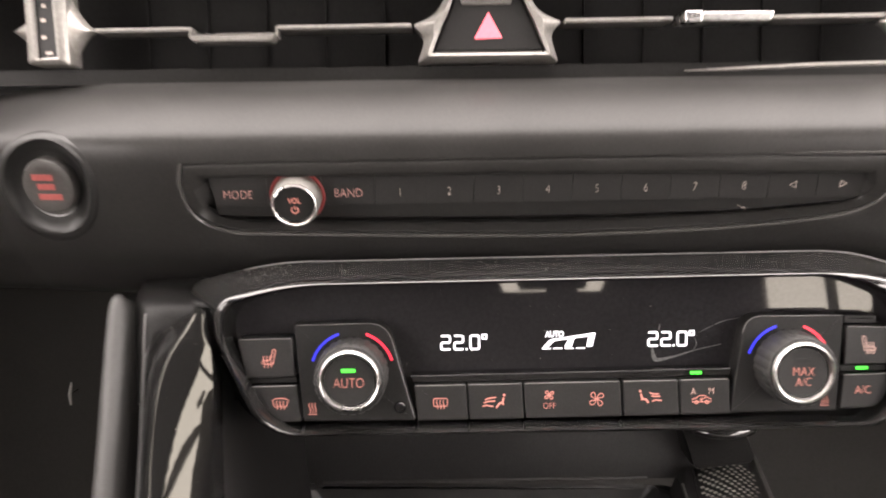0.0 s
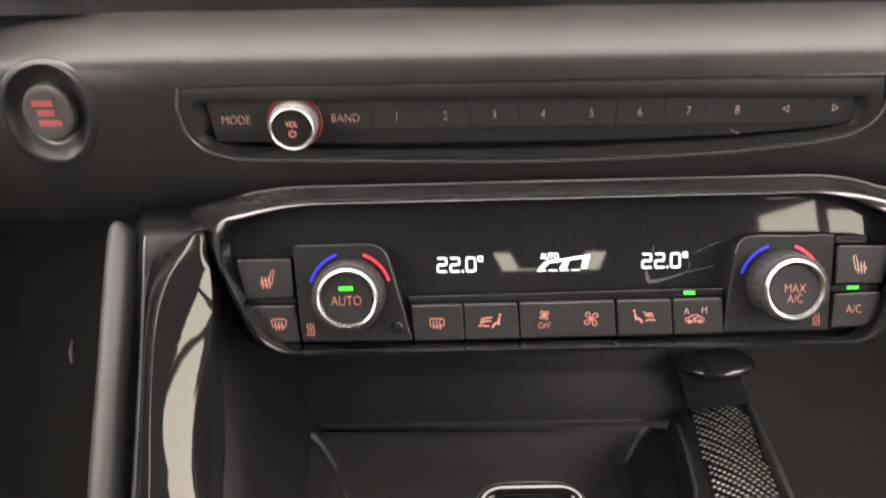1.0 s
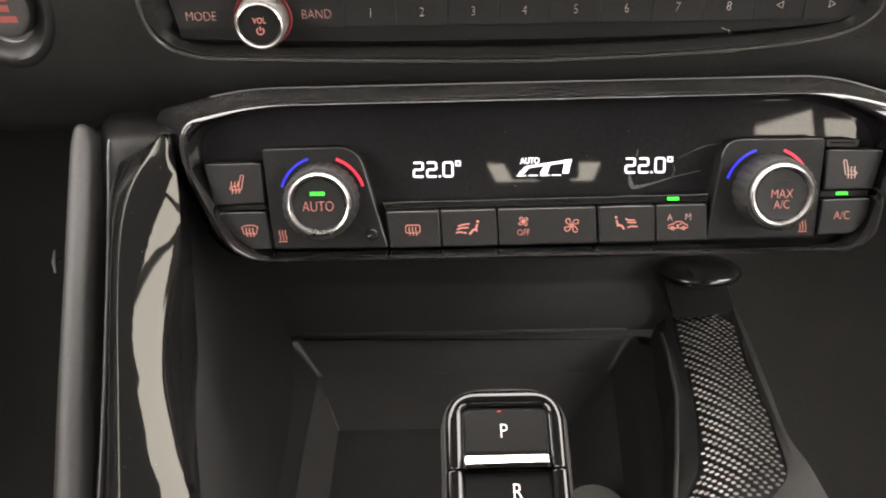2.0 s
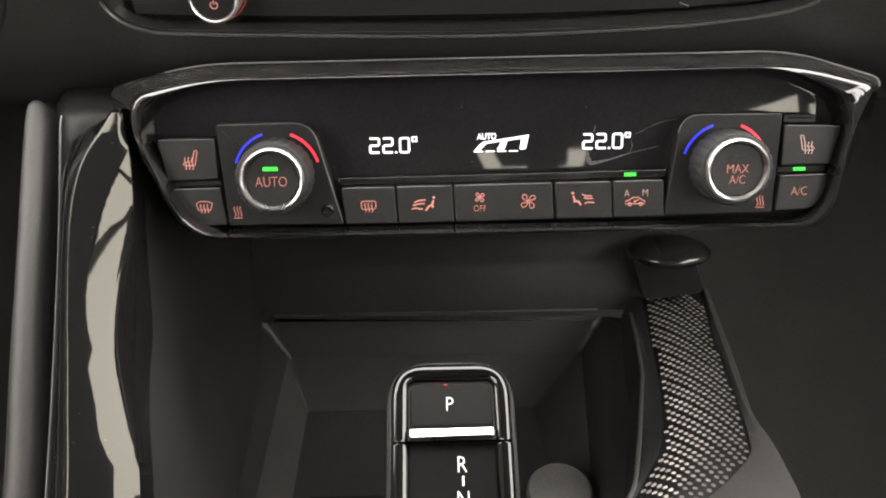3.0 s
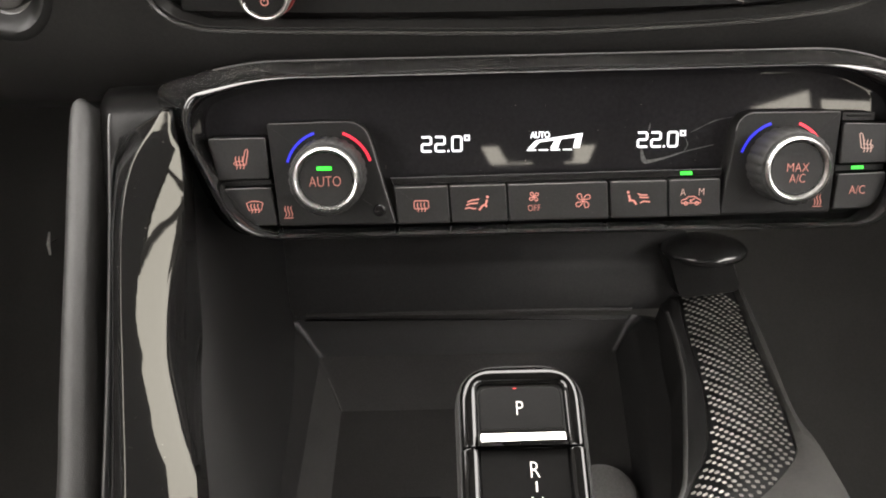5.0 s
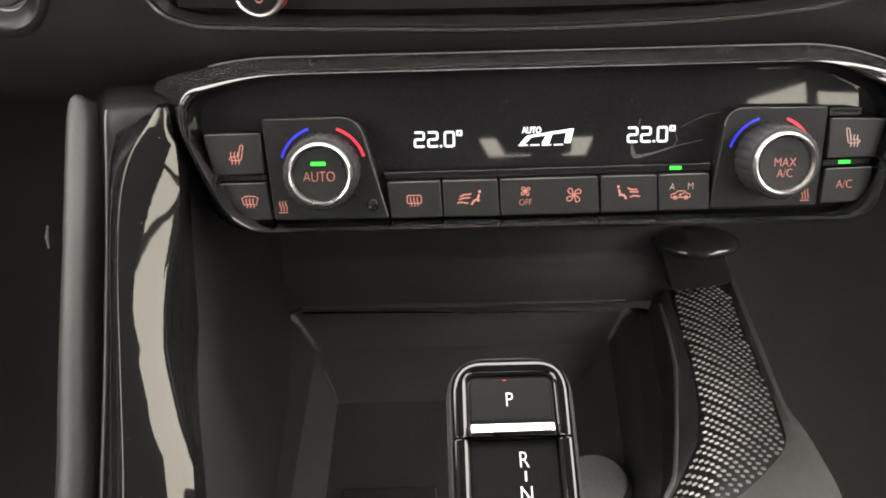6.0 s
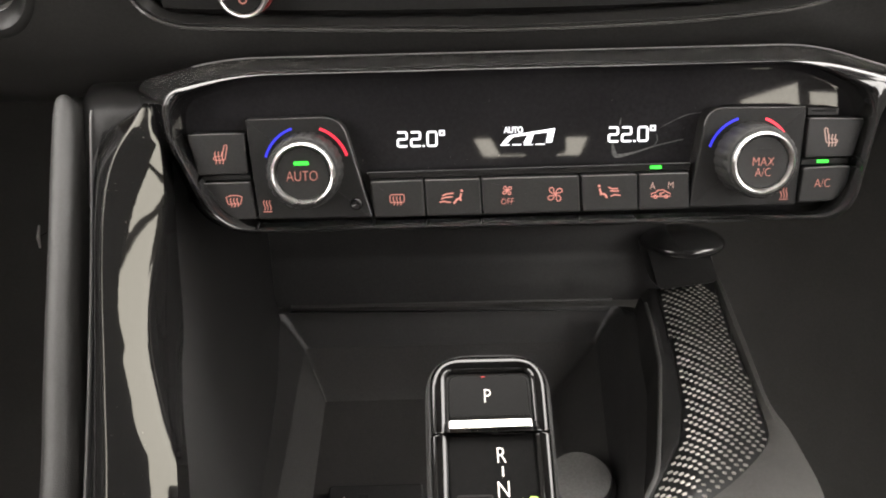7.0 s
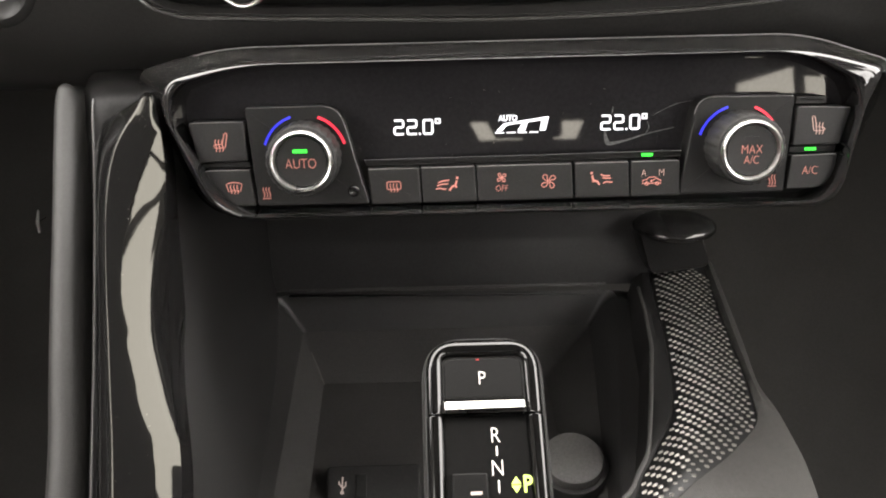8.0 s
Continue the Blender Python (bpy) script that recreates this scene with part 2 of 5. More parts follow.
def strokes(lines, width, at=(0, 0), y=0.0, size=1.0, lift=0.00015):
    """An icon of ribbons: polylines in millimetres round a middle."""
    bm = bmesh.new()
    for line in lines:
        pts = [Vector(p) * 0.001 * size for p in line]
        if len(pts) < 2:
            continue
        w = width * 0.0005
        left, right = [], []
        shut = (pts[0] - pts[-1]).length < 1e-6
        if shut:
            pts = pts[:-1]
        for i, p in enumerate(pts):
            a = pts[i - 1] if (i or shut) else p
            c = pts[(i + 1) % len(pts)] if (i < len(pts) - 1 or shut) else p
            t = (c - a).normalized() if (c - a).length > 1e-9 else Vector((1, 0))
            nrm = Vector((-t.y, t.x))
            left.append(p + nrm * w)
            right.append(p - nrm * w)
        rows = []
        for yy in (y, y + lift):
            rows.append([bm.verts.new((at[0] + q.x, yy, at[1] + q.y)) for q in left])
            rows.append([bm.verts.new((at[0] + q.x, yy, at[1] + q.y)) for q in right])
        m = len(pts)
        for i in range(m if shut else m - 1):
            j = (i + 1) % m
            bm.faces.new((rows[0][i], rows[0][j], rows[1][j], rows[1][i]))
            bm.faces.new((rows[0][i], rows[2][i], rows[2][j], rows[0][j]))
            bm.faces.new((rows[1][i], rows[1][j], rows[3][j], rows[3][i]))
    return bm


def patch(polys, y, at=(0, 0), size=0.001, lift=0.00015, bm=None):
    """Filled flat shapes in millimetres."""
    bm = bm or bmesh.new()
    for poly in polys:
        loft([[(at[0] + x * size, yy, at[1] + z * size) for x, z in poly] for yy in (y, y + lift)], cap_start=True, cap_end=True, bm=bm)
    return bm


def letters(text, height, at, y, squeeze=0.85, bold=0.0):
    """Words in Blender's own font, centred at a place of the panel's face."""
    cu = bpy.data.curves.new("letters", "FONT")
    cu.body, cu.align_x, cu.align_y, cu.size, cu.extrude, cu.offset = text, "CENTER", "CENTER", 1.0, 0.01, bold
    cu.resolution_u = 3
    ob = new("letters", cu)
    bpy.context.view_layer.update()
    me = bpy.data.meshes.new_from_object(ob.evaluated_get(bpy.context.evaluated_depsgraph_get()))
    bpy.data.objects.remove(ob)
    bm = bmesh.new()
    bm.from_mesh(me)
    bpy.data.meshes.remove(me)
    zs = [v.co.y for v in bm.verts]
    xs = [v.co.x for v in bm.verts]
    k = height / max(max(zs) - min(zs), 1e-6)
    mx, mz = (max(xs) + min(xs)) / 2, (max(zs) + min(zs)) / 2
    for v in bm.verts:
        x, z, d = v.co.x, v.co.y, v.co.z
        v.co = (at[0] + (x - mx) * k * squeeze, y - d * 0.01, at[1] + (z - mz) * k)
    return bm


def mm(*pairs):
    return [Vector((a * 0.001, c * 0.001)) for a, c in pairs]


def wave(x, z0, z1, amp, n=8, tip=True):
    """A rising heat line, in millimetres."""
    return [(x + amp * math.sin(2 * math.pi * k / n), z0 + (z1 - z0) * k / n) for k in range(n + 1)]


def arc(cx, cz, r, a0, a1, n=14):
    return [(cx + r * math.cos(radians(a0 + (a1 - a0) * k / n)), cz + r * math.sin(radians(a0 + (a1 - a0) * k / n))) for k in range(n + 1)]


def smooth_curve(nodes, per=8):
    """A smooth curve (Catmull-Rom) through nodes."""
    p = [Vector(q) for q in nodes]
    out = []
    for i in range(len(p) - 1):
        a, b, c, d = p[max(i - 1, 0)], p[i], p[i + 1], p[min(i + 2, len(p) - 1)]
        for k in range(per):
            t = k / per
            out.append(0.5 * (2 * b + (c - a) * t + (2 * a - 5 * b + 4 * c - d) * t * t + (3 * b - a - 3 * c + d) * t ** 3))
    out.append(p[-1])
    return out


# ---- the cabin round it, out of view: plain walls, openings set for light and reflections ----
def box(bm, x0, x1, y0, y1, z0, z1):
    vs = [bm.verts.new(p) for p in ((x0, y0, z0), (x1, y0, z0), (x1, y1, z0), (x0, y1, z0), (x0, y0, z1), (x1, y0, z1), (x1, y1, z1), (x0, y1, z1))]
    for f in ((3, 2, 1, 0), (4, 5, 6, 7), (0, 1, 5, 4), (1, 2, 6, 5), (2, 3, 7, 6), (3, 0, 4, 7)):
        bm.faces.new([vs[i] for i in f])


def shell(name, boxes, mat, label, category, wedges=(), leaning=(), sloped=()):
    bm = bmesh.new()
    for x0, x1, y0, y1, za, zb, top in sloped:
        loft([[(x0, y, z), (x1, y, z), (x1, y, top), (x0, y, top)] for y, z in ((y0, za), (y1, zb))], cap_start=True, cap_end=True, bm=bm)
    for x0, x1, y0, y1, y2, y3, z0, z1 in leaning:
        loft([[(x, y, z) for x, y in ((x0, a), (x1, a), (x1, b), (x0, b))] for a, b, z in ((y0, y1, z0), (y2, y3, z1))], cap_start=True, cap_end=True, bm=bm)
    for y0, y1, tri in wedges:
        ends = [[bm.verts.new((x, y, z)) for x, z in tri] for y in (y0, y1)]
        bm.faces.new(ends[0])
        bm.faces.new(ends[1][::-1])
        for k in range(3):
            bm.faces.new((ends[0][k], ends[0][(k + 1) % 3], ends[1][(k + 1) % 3], ends[1][k]))
    for b in boxes:
        box(bm, *b)
    me = bpy.data.meshes.new(name)
    bm.to_mesh(me)
    bm.free()
    me.materials.append(mat)
    return tagged(new(name, me), label, category, kind="structure")


CX = 0.05
shell("ground", [(-12, 12, -12, 12, -0.1, 0.0)], HALLFLOOR, "pale polished floor of the hall under the car", "ground")
shell("floor", [(CX - 0.74, CX + 0.74, -2.0, 0.14, 0.26, 0.30), (CX - 0.74, CX + 0.74, 0.10, 1.3, 0.10, 0.15)], CARPET, "dark carpeted floor of the car cabin", "floor")
shell("ceiling", [(CX - 0.76, CX + 0.76, -2.0, 0.34, 1.44, 1.48)], HEADLINER, "unseen grey headliner that blocks and reflects light over the panel", "ceiling")
shell("wall_left", [(CX - 0.76, CX - 0.70, -2.0, 0.39, 0.12, 0.97), (CX - 0.76, CX - 0.70, 0.39, 1.3, 0.12, 0.86), (CX - 0.76, CX - 0.70, -2.0, -0.70, 0.97, 1.44), (CX - 0.76, CX - 0.70, -0.70, 0.20, 1.38, 1.44),
                    (CX - 0.76, CX - 0.67, 0.20, 0.39, 0.97, 1.46)], LINER, "unseen dark door wall, its opening set to light the trim crest", "wall")
# passenger's side, unseen: sill, pillars and open windows, cut to shape the reflections
XR0, XR1 = CX + 0.70, CX + 0.76
XRT = XR0 + 0.012
shell("wall_right", [(XR0, XR1, -2.0, -0.05, 0.12, 1.00), (XR0, XR1, -0.05, 0.345, 0.12, 0.93), (XR0, XR1, 0.345, 1.3, 0.12, 0.86), (XR0, XR1, -2.0, 0.03, 1.38, 1.44), (XR0, XRT, -0.868, -0.845, 1.00, 1.38),
                     (XR0, XRT, -2.0, -1.20, 1.00, 1.38)], LINER, "unseen dark door wall, its three openings shaped for reflections", "wall",
      leaning=[(XR0, XR1, 0.085, 0.135, -0.005, 0.045, 0.93, 1.38)], sloped=[(XR0, XRT, -1.20, -0.868, 1.272, 1.205, 1.38), (XR0, XRT, -0.845, -0.60, 1.176, 1.09, 1.38)])
# added blocks and wedges narrow the rear opening to the reflected lobes
shell("wall_back", [(CX - 0.70, CX + 0.70, -2.0, -1.94, 0.30, 1.335), (CX - 0.70, CX + 0.70, -2.0, -1.90, 1.41, 1.44), (CX - 0.70, 0.17, -2.0, -1.94, 1.335, 1.41),
                    (0.26, 0.47, -2.0, -1.94, 1.355, 1.41), (0.345, 0.44, -2.0, -1.94, 1.335, 1.355), (0.55, CX + 0.70, -2.0, -1.94, 1.335, 1.41)], LINER, "unseen rear wall, its low openings shaped for the glass reflections", "wall",
      [(-1.99, -1.95, ((0.169, 1.335), (0.207, 1.335), (0.169, 1.41))), (-1.99, -1.95, ((0.551, 1.335), (0.515, 1.335), (0.551, 1.41))), (-1.99, -1.95, ((0.26, 1.354), (0.26, 1.41), (0.232, 1.41)))])
shell("wall_front", [(CX - 0.74, CX + 0.74, 1.22, 1.30, 0.12, 0.98)], CARPET, "dark bulkhead ahead of the footwells", "wall")


# ---- dashboard ----
FZ = [0.036, 0.040, 0.045, 0.055, 0.062, 0.068, 0.075, 0.085, 0.100, 0.115, 0.122, 0.127, 0.130, 0.132, 0.135, 0.140, 0.146, 0.151, 0.155, 0.157]
FY = [0.80, 0.560, 0.484, 0.466, 0.456, 0.4470, 0.4390, 0.4310, 0.4225, 0.4170, 0.4155, 0.4156, 0.4168, 0.4185, 0.4215, 0.4268, 0.4338, 0.4405, 0.4475, 0.4530]


def fascia_y(x, z):
    """Depth of the soft dashboard face; it falls away past the ends of the radio panel."""
    y = float(np.interp(z, FZ, FY))
    over = max(-0.135 - x, 0) + max(x - 0.235, 0)
    return y + 0.24 * over * min(over / 0.09, 1) * float(np.interp(z, [0.120, 0.157], [1, 0.75]))


def smooth_fascia(x, z):
    return sum(fascia_y(x, z + d) for d in (-0.003, -0.0015, 0, 0.0015, 0.003)) / 5


LOW = smooth_curve([(-0.1255, 0.108), (-0.1235, 0.097), (-0.117, 0.0885), (-0.106, 0.0843), (-0.09, 0.0825), (0.0, 0.0803), (0.054, 0.0798),
                    (0.11, 0.0813), (0.15, 0.0835), (0.183, 0.0872), (0.2, 0.0915), (0.209, 0.098), (0.2115, 0.107)], 4)
TOP = smooth_curve([(-0.1255, 0.108), (-0.1235, 0.1145), (-0.116, 0.1172), (0.0, 0.1177), (0.2, 0.1182), (0.2085, 0.1155), (0.2115, 0.107)], 6)


def low_z(x):
    return float(np.interp(x, [p.x for p in LOW], [p.y for p in LOW]))


def top_z(x):
    return float(np.interp(x, [p.x for p in TOP], [p.y for p in TOP]))


X0, X1 = -0.1255, 0.2115
inside = [X0 + (X1 - X0) * (0.5 - 0.5 * math.cos(math.pi * k / 60)) for k in range(61)]
left_x = [-0.62 + (X0 + 0.62) * (1 - (1 - k / 18) ** 2) for k in range(18)]
right_x = [X1 + (0.72 - X1) * (k / 16) ** 2 for k in range(1, 17)]
columns = sorted(left_x + [-0.2200 + 0.0022 * k for k in range(27)]) + inside + right_x
SBX, SBZ = -0.1912, 0.1065

dash = thing("dashboard", (0.05, 0.45, 0.05), "soft black dashboard with a padded shiny roll above the radio", "dashboard")
bm = bmesh.new()
rows = 26
for lo, hi in ((lambda x: top_z(x) if X0 <= x <= X1 else 0.1075, lambda x: 0.157), (lambda x: 0.036, lambda x: low_z(x) if X0 <= x <= X1 else 0.1075)):
    grid = [[bm.verts.new((x, smooth_fascia(x, lo(x) + (hi(x) - lo(x)) * k / rows), lo(x) + (hi(x) - lo(x)) * k / rows)) for k in range(rows + 1)] for x in columns]
    for a, b in zip(grid, grid[1:]):
        for k in range(rows):
            bm.faces.new((a[k], b[k], b[k + 1], a[k + 1]))
bmesh.ops.remove_doubles(bm, verts=bm.verts, dist=1e-5)
hole = [f for f in bm.faces if math.hypot(f.calc_center_median().x - SBX, f.calc_center_median().z - SBZ) < 0.0243]
bmesh.ops.delete(bm, geom=hole, context="FACES")
part("padded_fascia", bm, SOFT, dash)
# recess wall round the radio
RT = Matrix.Translation((0, 0.4285, 0.102)) @ pose(0, 0, 0, 20.8) @ Matrix.Translation((0, -0.4285, -0.102))


def radio_plane(z):
    return 0.4285 - 0.38 * (z - 0.102)


ring = [(x, top_z(x)) for x in inside] + [(x, low_z(x)) for x in inside[-2:0:-1]]
outer = [(x, smooth_fascia(x, z), z) for x, z in ring]


def recess_step(deep, up):
    """A ring of the recess wall, so deep and so far inside its outline; up may widen along the panel."""
    rows_ = []
    for x, z in ring:
        w_ = up if isinstance(up, float) else float(np.interp(x, *up))
        rows_.append((x + (0.043 - x) * w_ / 0.168, smooth_fascia(x, z) + deep * min(max((0.104 - z) / 0.012, 0.4), 1), z + (0.099 - z) * w_ / 0.019))
    return rows_


inner = []
for x, z in ring:
    ix, iz = 0.043 + (x - 0.043) * 0.93, 0.104 + (z - 0.099) * 0.62
    inner.append((ix, radio_plane(iz) + 0.001, iz))
back = [(x, y + 0.004, z) for x, y, z in inner]
part("radio_recess", loft([outer, recess_step(0.0020, 0.0004), recess_step(0.0022, 0.0011), recess_step(0.0003, 0.0016), recess_step(0.0002, 0.0024),
                           recess_step(0.0034, ((-0.10, 0.06, 0.2), (0.0058, 0.0062, 0.0078))), recess_step(0.0044, ((-0.10, 0.06, 0.2), (0.0064, 0.0068, 0.0085))),
                           recess_step(0.0100, ((-0.10, 0.06, 0.2), (0.0074, 0.0078, 0.0095))), inner, back], cap_end=True), SOFT, dash)
rim_line = [(x, y - 0.0001, z) for x, y, z in outer[44:] + outer[:4]]
part("recess_rim", tube(rim_line, [0.0002 + 0.0009 * min(1, k / 14) for k in range(len(rim_line))], 8), RIMM, dash, "smooth rounded rim, coloured paler for its highlight")
# upper part above the vents, running to the windscreen
bm = bmesh.new()
top_nodes = smooth_curve([(0.452, 0.212), (0.446, 0.222), (0.452, 0.238), (0.50, 0.262), (0.62, 0.33), (0.80, 0.43)], 5)
rings = [[(x, p.x, p.y) for p in top_nodes] for x in (-0.62, -0.3, 0.0, 0.3, 0.72)]
part("upper_dash", loft(rings, closed=False), SOFT, dash)
# footwell board
well = smooth_curve([(0.66, 0.06), (0.86, 0.05), (0.90, -0.02), (0.88, -0.20), (0.80, -0.36), (0.62, -0.50), (0.40, -0.60), (0.34, -0.62)], 5)
part("footwell_board", loft([[(x, p.x, p.y) for p in well] for x in (-0.66, -0.3, 0.0, 0.3, 0.76)], closed=False), FOOT, dash)

# ---- air vent band ----
VY = 0.455
band = thing("vent_band", (0.02, VY, 0.18), "gloss black band that carries the air vents", "dashboard trim")
bm = bmesh.new()
for za, zb in ((0.1565, 0.1640), (0.2055, 0.2130)):
    box(bm, -0.62, 0.72, VY - 0.002, VY + 0.006, za, zb)
part("band_edge", bm, BANDM, band)
for nm, y0, y1, z0, z1 in (("band_back", 0.032, 0.038, 0.150, 0.2235), ("band_floor", 0.006, 0.032, 0.150, 0.1565), ("band_roof", 0.006, 0.032, 0.2130, 0.2195)):
    bm = bmesh.new()
    box(bm, -0.62, 0.72, VY + y0, VY + y1, z0, z1)
    part(nm, bm, VENT, band)
part("lower_chrome_line", tube([(0.12, VY - 0.003, 0.1600), (0.145, VY - 0.0045, 0.1605), (0.19, VY - 0.0055, 0.1618), (0.30, VY - 0.0055, 0.1632)],
                               [0.0002, 0.0009, 0.0013, 0.0013], 8), SILVER, band, "thin silver line")


def air_vent(x0, x1, tab0, tab1, tab_z, low_tab, label):
    """An outlet: guide vanes and the silver bar with its tab."""
    v = thing("air_vent", ((x0 + x1) / 2, VY, 0.184), label, "air vent", "dashboard air vents")
    n = max(int((x1 - x0) / 0.031), 2)
    for k in range(n):
        x = x0 + (x1 - x0) * (k + 0.5) / n
        bm = bmesh.new()
        box(bm, x - 0.0007, x + 0.0007, VY + 0.0300, VY + 0.0318, 0.158, 0.212)
        part("guide_vane", bm, VENT, v, smooth=False)
    spans = ((x0, tab0 + 0.0006), (tab1 - 0.0006, x1)) if low_tab else ((x0, tab0 - 0.003), (tab0 + 0.002, x1))
    for xa, xb in spans:
        za, zb = (0.1829 + 0.0048 * (x + 0.17) if low_tab else 0.1850 + 0.006 * (x - 0.06) for x in (xa, xb))
        part("bar", slab(fillet(mm((xa * 1e3, za * 1e3 - 1.1), (xb * 1e3, zb * 1e3 - 1.1), (xb * 1e3, zb * 1e3 + 1.1), (xa * 1e3, za * 1e3 + 1.1)), 0.0006, 3), VY - 0.004, VY + 0.016, 0.0007),
             SILVER, v, "thin satin silver bar")
    h = 0.0024
    if low_tab:
        bm = slab(fillet(mm((tab0 * 1e3, 180.2), (tab0 * 1e3 + 3, 175.9), (tab1 * 1e3 - 3, 175.9), (tab1 * 1e3, 180.2)), 0.0014, 4), VY - 0.010, VY + 0.004, 0.0011)
        for xa in (tab0 + 0.0002, tab1 - 0.0014):
            box(bm, xa, xa + 0.0012, VY - 0.0045, VY + 0.004, 0.1785, 0.1838)
        part("tab", bm, SILVER, v, "silver slider tab")
    else:
        part("tab", slab(fillet(mm((tab0 * 1e3, (tab_z + h) * 1e3), (tab0 * 1e3 + 1.2, (tab_z - h) * 1e3), (tab1 * 1e3 - 2, (tab_z - h) * 1e3), (tab1 * 1e3, (tab_z + h) * 1e3)), 0.0012, 4),
                         VY - 0.011, VY + 0.004, 0.0009), CHROME, v, "bright slider tab")
        part("tab_end", slab(fillet(mm((tab0 * 1e3 + 0.5, (tab_z + h) * 1e3 + 0.3), (tab0 * 1e3 + 0.8, (tab_z - h) * 1e3 - 0.3), (tab0 * 1e3 + 9, (tab_z - h) * 1e3 - 0.3), (tab0 * 1e3 + 9, (tab_z + h) * 1e3 + 0.3)), 0.0008, 3),
                             VY - 0.0122, VY + 0.002, 0.0006), CHROME, v, "bright end block")
    return v


air_vent(-0.173, -0.016, -0.126, -0.082, 0.1800, True, "black air vent with silver bar and lowered tab")
air_vent(0.060, 0.219, 0.117, 0.162, 0.1852, False, "black air vent with silver bar and bright tab")


def vent_pod(cx, s, label):
    """The silver housing of an outlet's thumb wheel: a leaning frame with a wing on each side."""
    p = thing("vent_control", (cx, VY, 0.184), label, "vent control", "vent wheels")
    at = lambda *pts: [Vector((cx + s * x / 1e3, 0.184 + z / 1e3)) for x, z in pts]
    FYY = VY - 0.009
    outer_ = fillet(at((-9.9, 17.6), (9.9, 17.6), (11.0, -18.7), (-9.4, -17.8)), 0.0018, 5)
    win = fillet(at((-4.6, 14.1), (4.2, 14.0), (5.5, -14.4), (-4.0, -15.2)), 0.0008, 5)
    mid = [a.lerp(b, 0.75) for a, b in zip(outer_, win)]
    part("frame", loft([flat3(win, FYY + 0.010), flat3(win, FYY - 0.0015), flat3(mid, FYY - 0.0022), flat3([a.lerp(b, 0.2) for a, b in zip(outer_, win)], FYY - 0.0012), flat3(outer_, FYY + 0.0002), flat3(outer_, FYY + 0.016)]), SILVER, p, "satin silver frame")
    for side, tip, half in ((1, 21.8, 17.0), (-1, -18.0, 8.0)):
        root = 9.0 if side > 0 else -8.6
        rows_ = []
        for k in range(9):
            f = k / 8
            reach = (1 - f) ** 1.5 if side > 0 else 1 - f
            x = root + (tip - root) * f
            h = half * reach + 0.6
            bulge = 0.0050 * (1 - f)
            rows_.append([(cx + s * x / 1e3, FYY + 0.009 - (0.004 + bulge) * max(0, 1 - u * u), 0.184 - 0.0012 + h * u / 1e3) for u in (-1, -0.8, -0.5, -0.2, 0, 0.2, 0.5, 0.8, 1)])
        part("wing", loft(rows_, closed=False), SILVER_BRIGHT, p, "satin silver side wing")
    part("wheel", slab(win, FYY + 0.0005, VY + 0.012, 0.0005), KEY, p, "black thumb wheel")
    for w_, x, z in ((1.7, -0.6, 10.4), (2.2, -1.2, 3.5), (2.4, -1.2, -4.7), (3.4, 0.9, -12.3)):
        part("mark", patch([[(-w_ * 0.5, -0.9), (w_ * 0.5, -0.6), (w_ * 0.5, 0.9), (-w_ * 0.5, 0.6)]], FYY + 0.0002, (cx + s * x / 1e3, 0.184 + z / 1e3)), DIM_ICON, p, "small white mark")
    return p


vent_pod(-0.1946, 1, "silver diamond-shaped vent housing with a marked thumb wheel")
vent_pod(0.2385, -1, "silver diamond-shaped vent housing beside the outlet")

# ---- edge of the instrument surround ----
ib = thing("instrument_surround", (-0.27, 0.44, 0.19), "grey-brown side of the instrument surround with metal strips", "dashboard trim")
side_o = smooth_curve([(-0.2405, 0.215), (-0.2430, 0.203), (-0.2490, 0.1747), (-0.2522, 0.163), (-0.2560, 0.1585), (-0.2700, 0.155)], 5)
part("side_panel", loft([[(p.x + d, y, p.y + d) for p in side_o] for d, y in ((0.0, 0.455), (0.0, 0.442), (-0.0012, 0.4405), (-0.010, 0.4395))], closed=False), SIDE, ib)
for z in (0.1835, 0.1915, 0.1985):
    part("metal_strip", slab(fillet([Vector((-0.300, z - 0.0028)), Vector((-0.2555, z - 0.0026)), Vector((-0.2535, z + 0.0026)), Vector((-0.300, z + 0.0028))], 0.001, 3), 0.4350, 0.4400, 0.0008), CHROME, ib, "bright metal strip")

# ---- hazard switch ----
hz = thing("hazard_switch", (0.022, VY, 0.184), "black hazard switch with red triangle in silver frame", "switch")
zc = Vector((0.0218, 0.1835))
fo = [q + zc for q in fillet(mm((-19, 17.5), (18.5, 17.5), (25.5, 6), (36.5, 1.5), (31, -5), (35, -18.2), (-35, -18.2), (-31, -6), (-37, 0.5), (-26, 5)),
                             [0.004, 0.004, 0.008, 0.001, 0.008, 0.001, 0.001, 0.008, 0.001, 0.008], 4)]
fi = [q + zc for q in fillet(mm((-16.5, 15), (15.8, 15), (20, 6), (22.5, 1), (25, -5), (28.8, -14.2), (-28.2, -14.2), (-24.5, -5), (-22, 1), (-19.5, 6)),
                             [0.003, 0.003, 0.001, 0.001, 0.001, 0.002, 0.002, 0.001, 0.001, 0.001], 4)]
fm = [a.lerp(b, 0.7) for a, b in zip(fo, fi)]
part("frame", loft([flat3(fi, VY - 0.003), flat3(fi, VY - 0.009), flat3(fm, VY - 0.0098), flat3(fo, VY - 0.003), flat3(fo, VY + 0.012)]), SILVER, hz, "satin silver frame")
key = part("button", slab(inset(fi, 0.0006), VY - 0.0058, VY + 0.008, 0.0012), PLATE, hz, "black button")
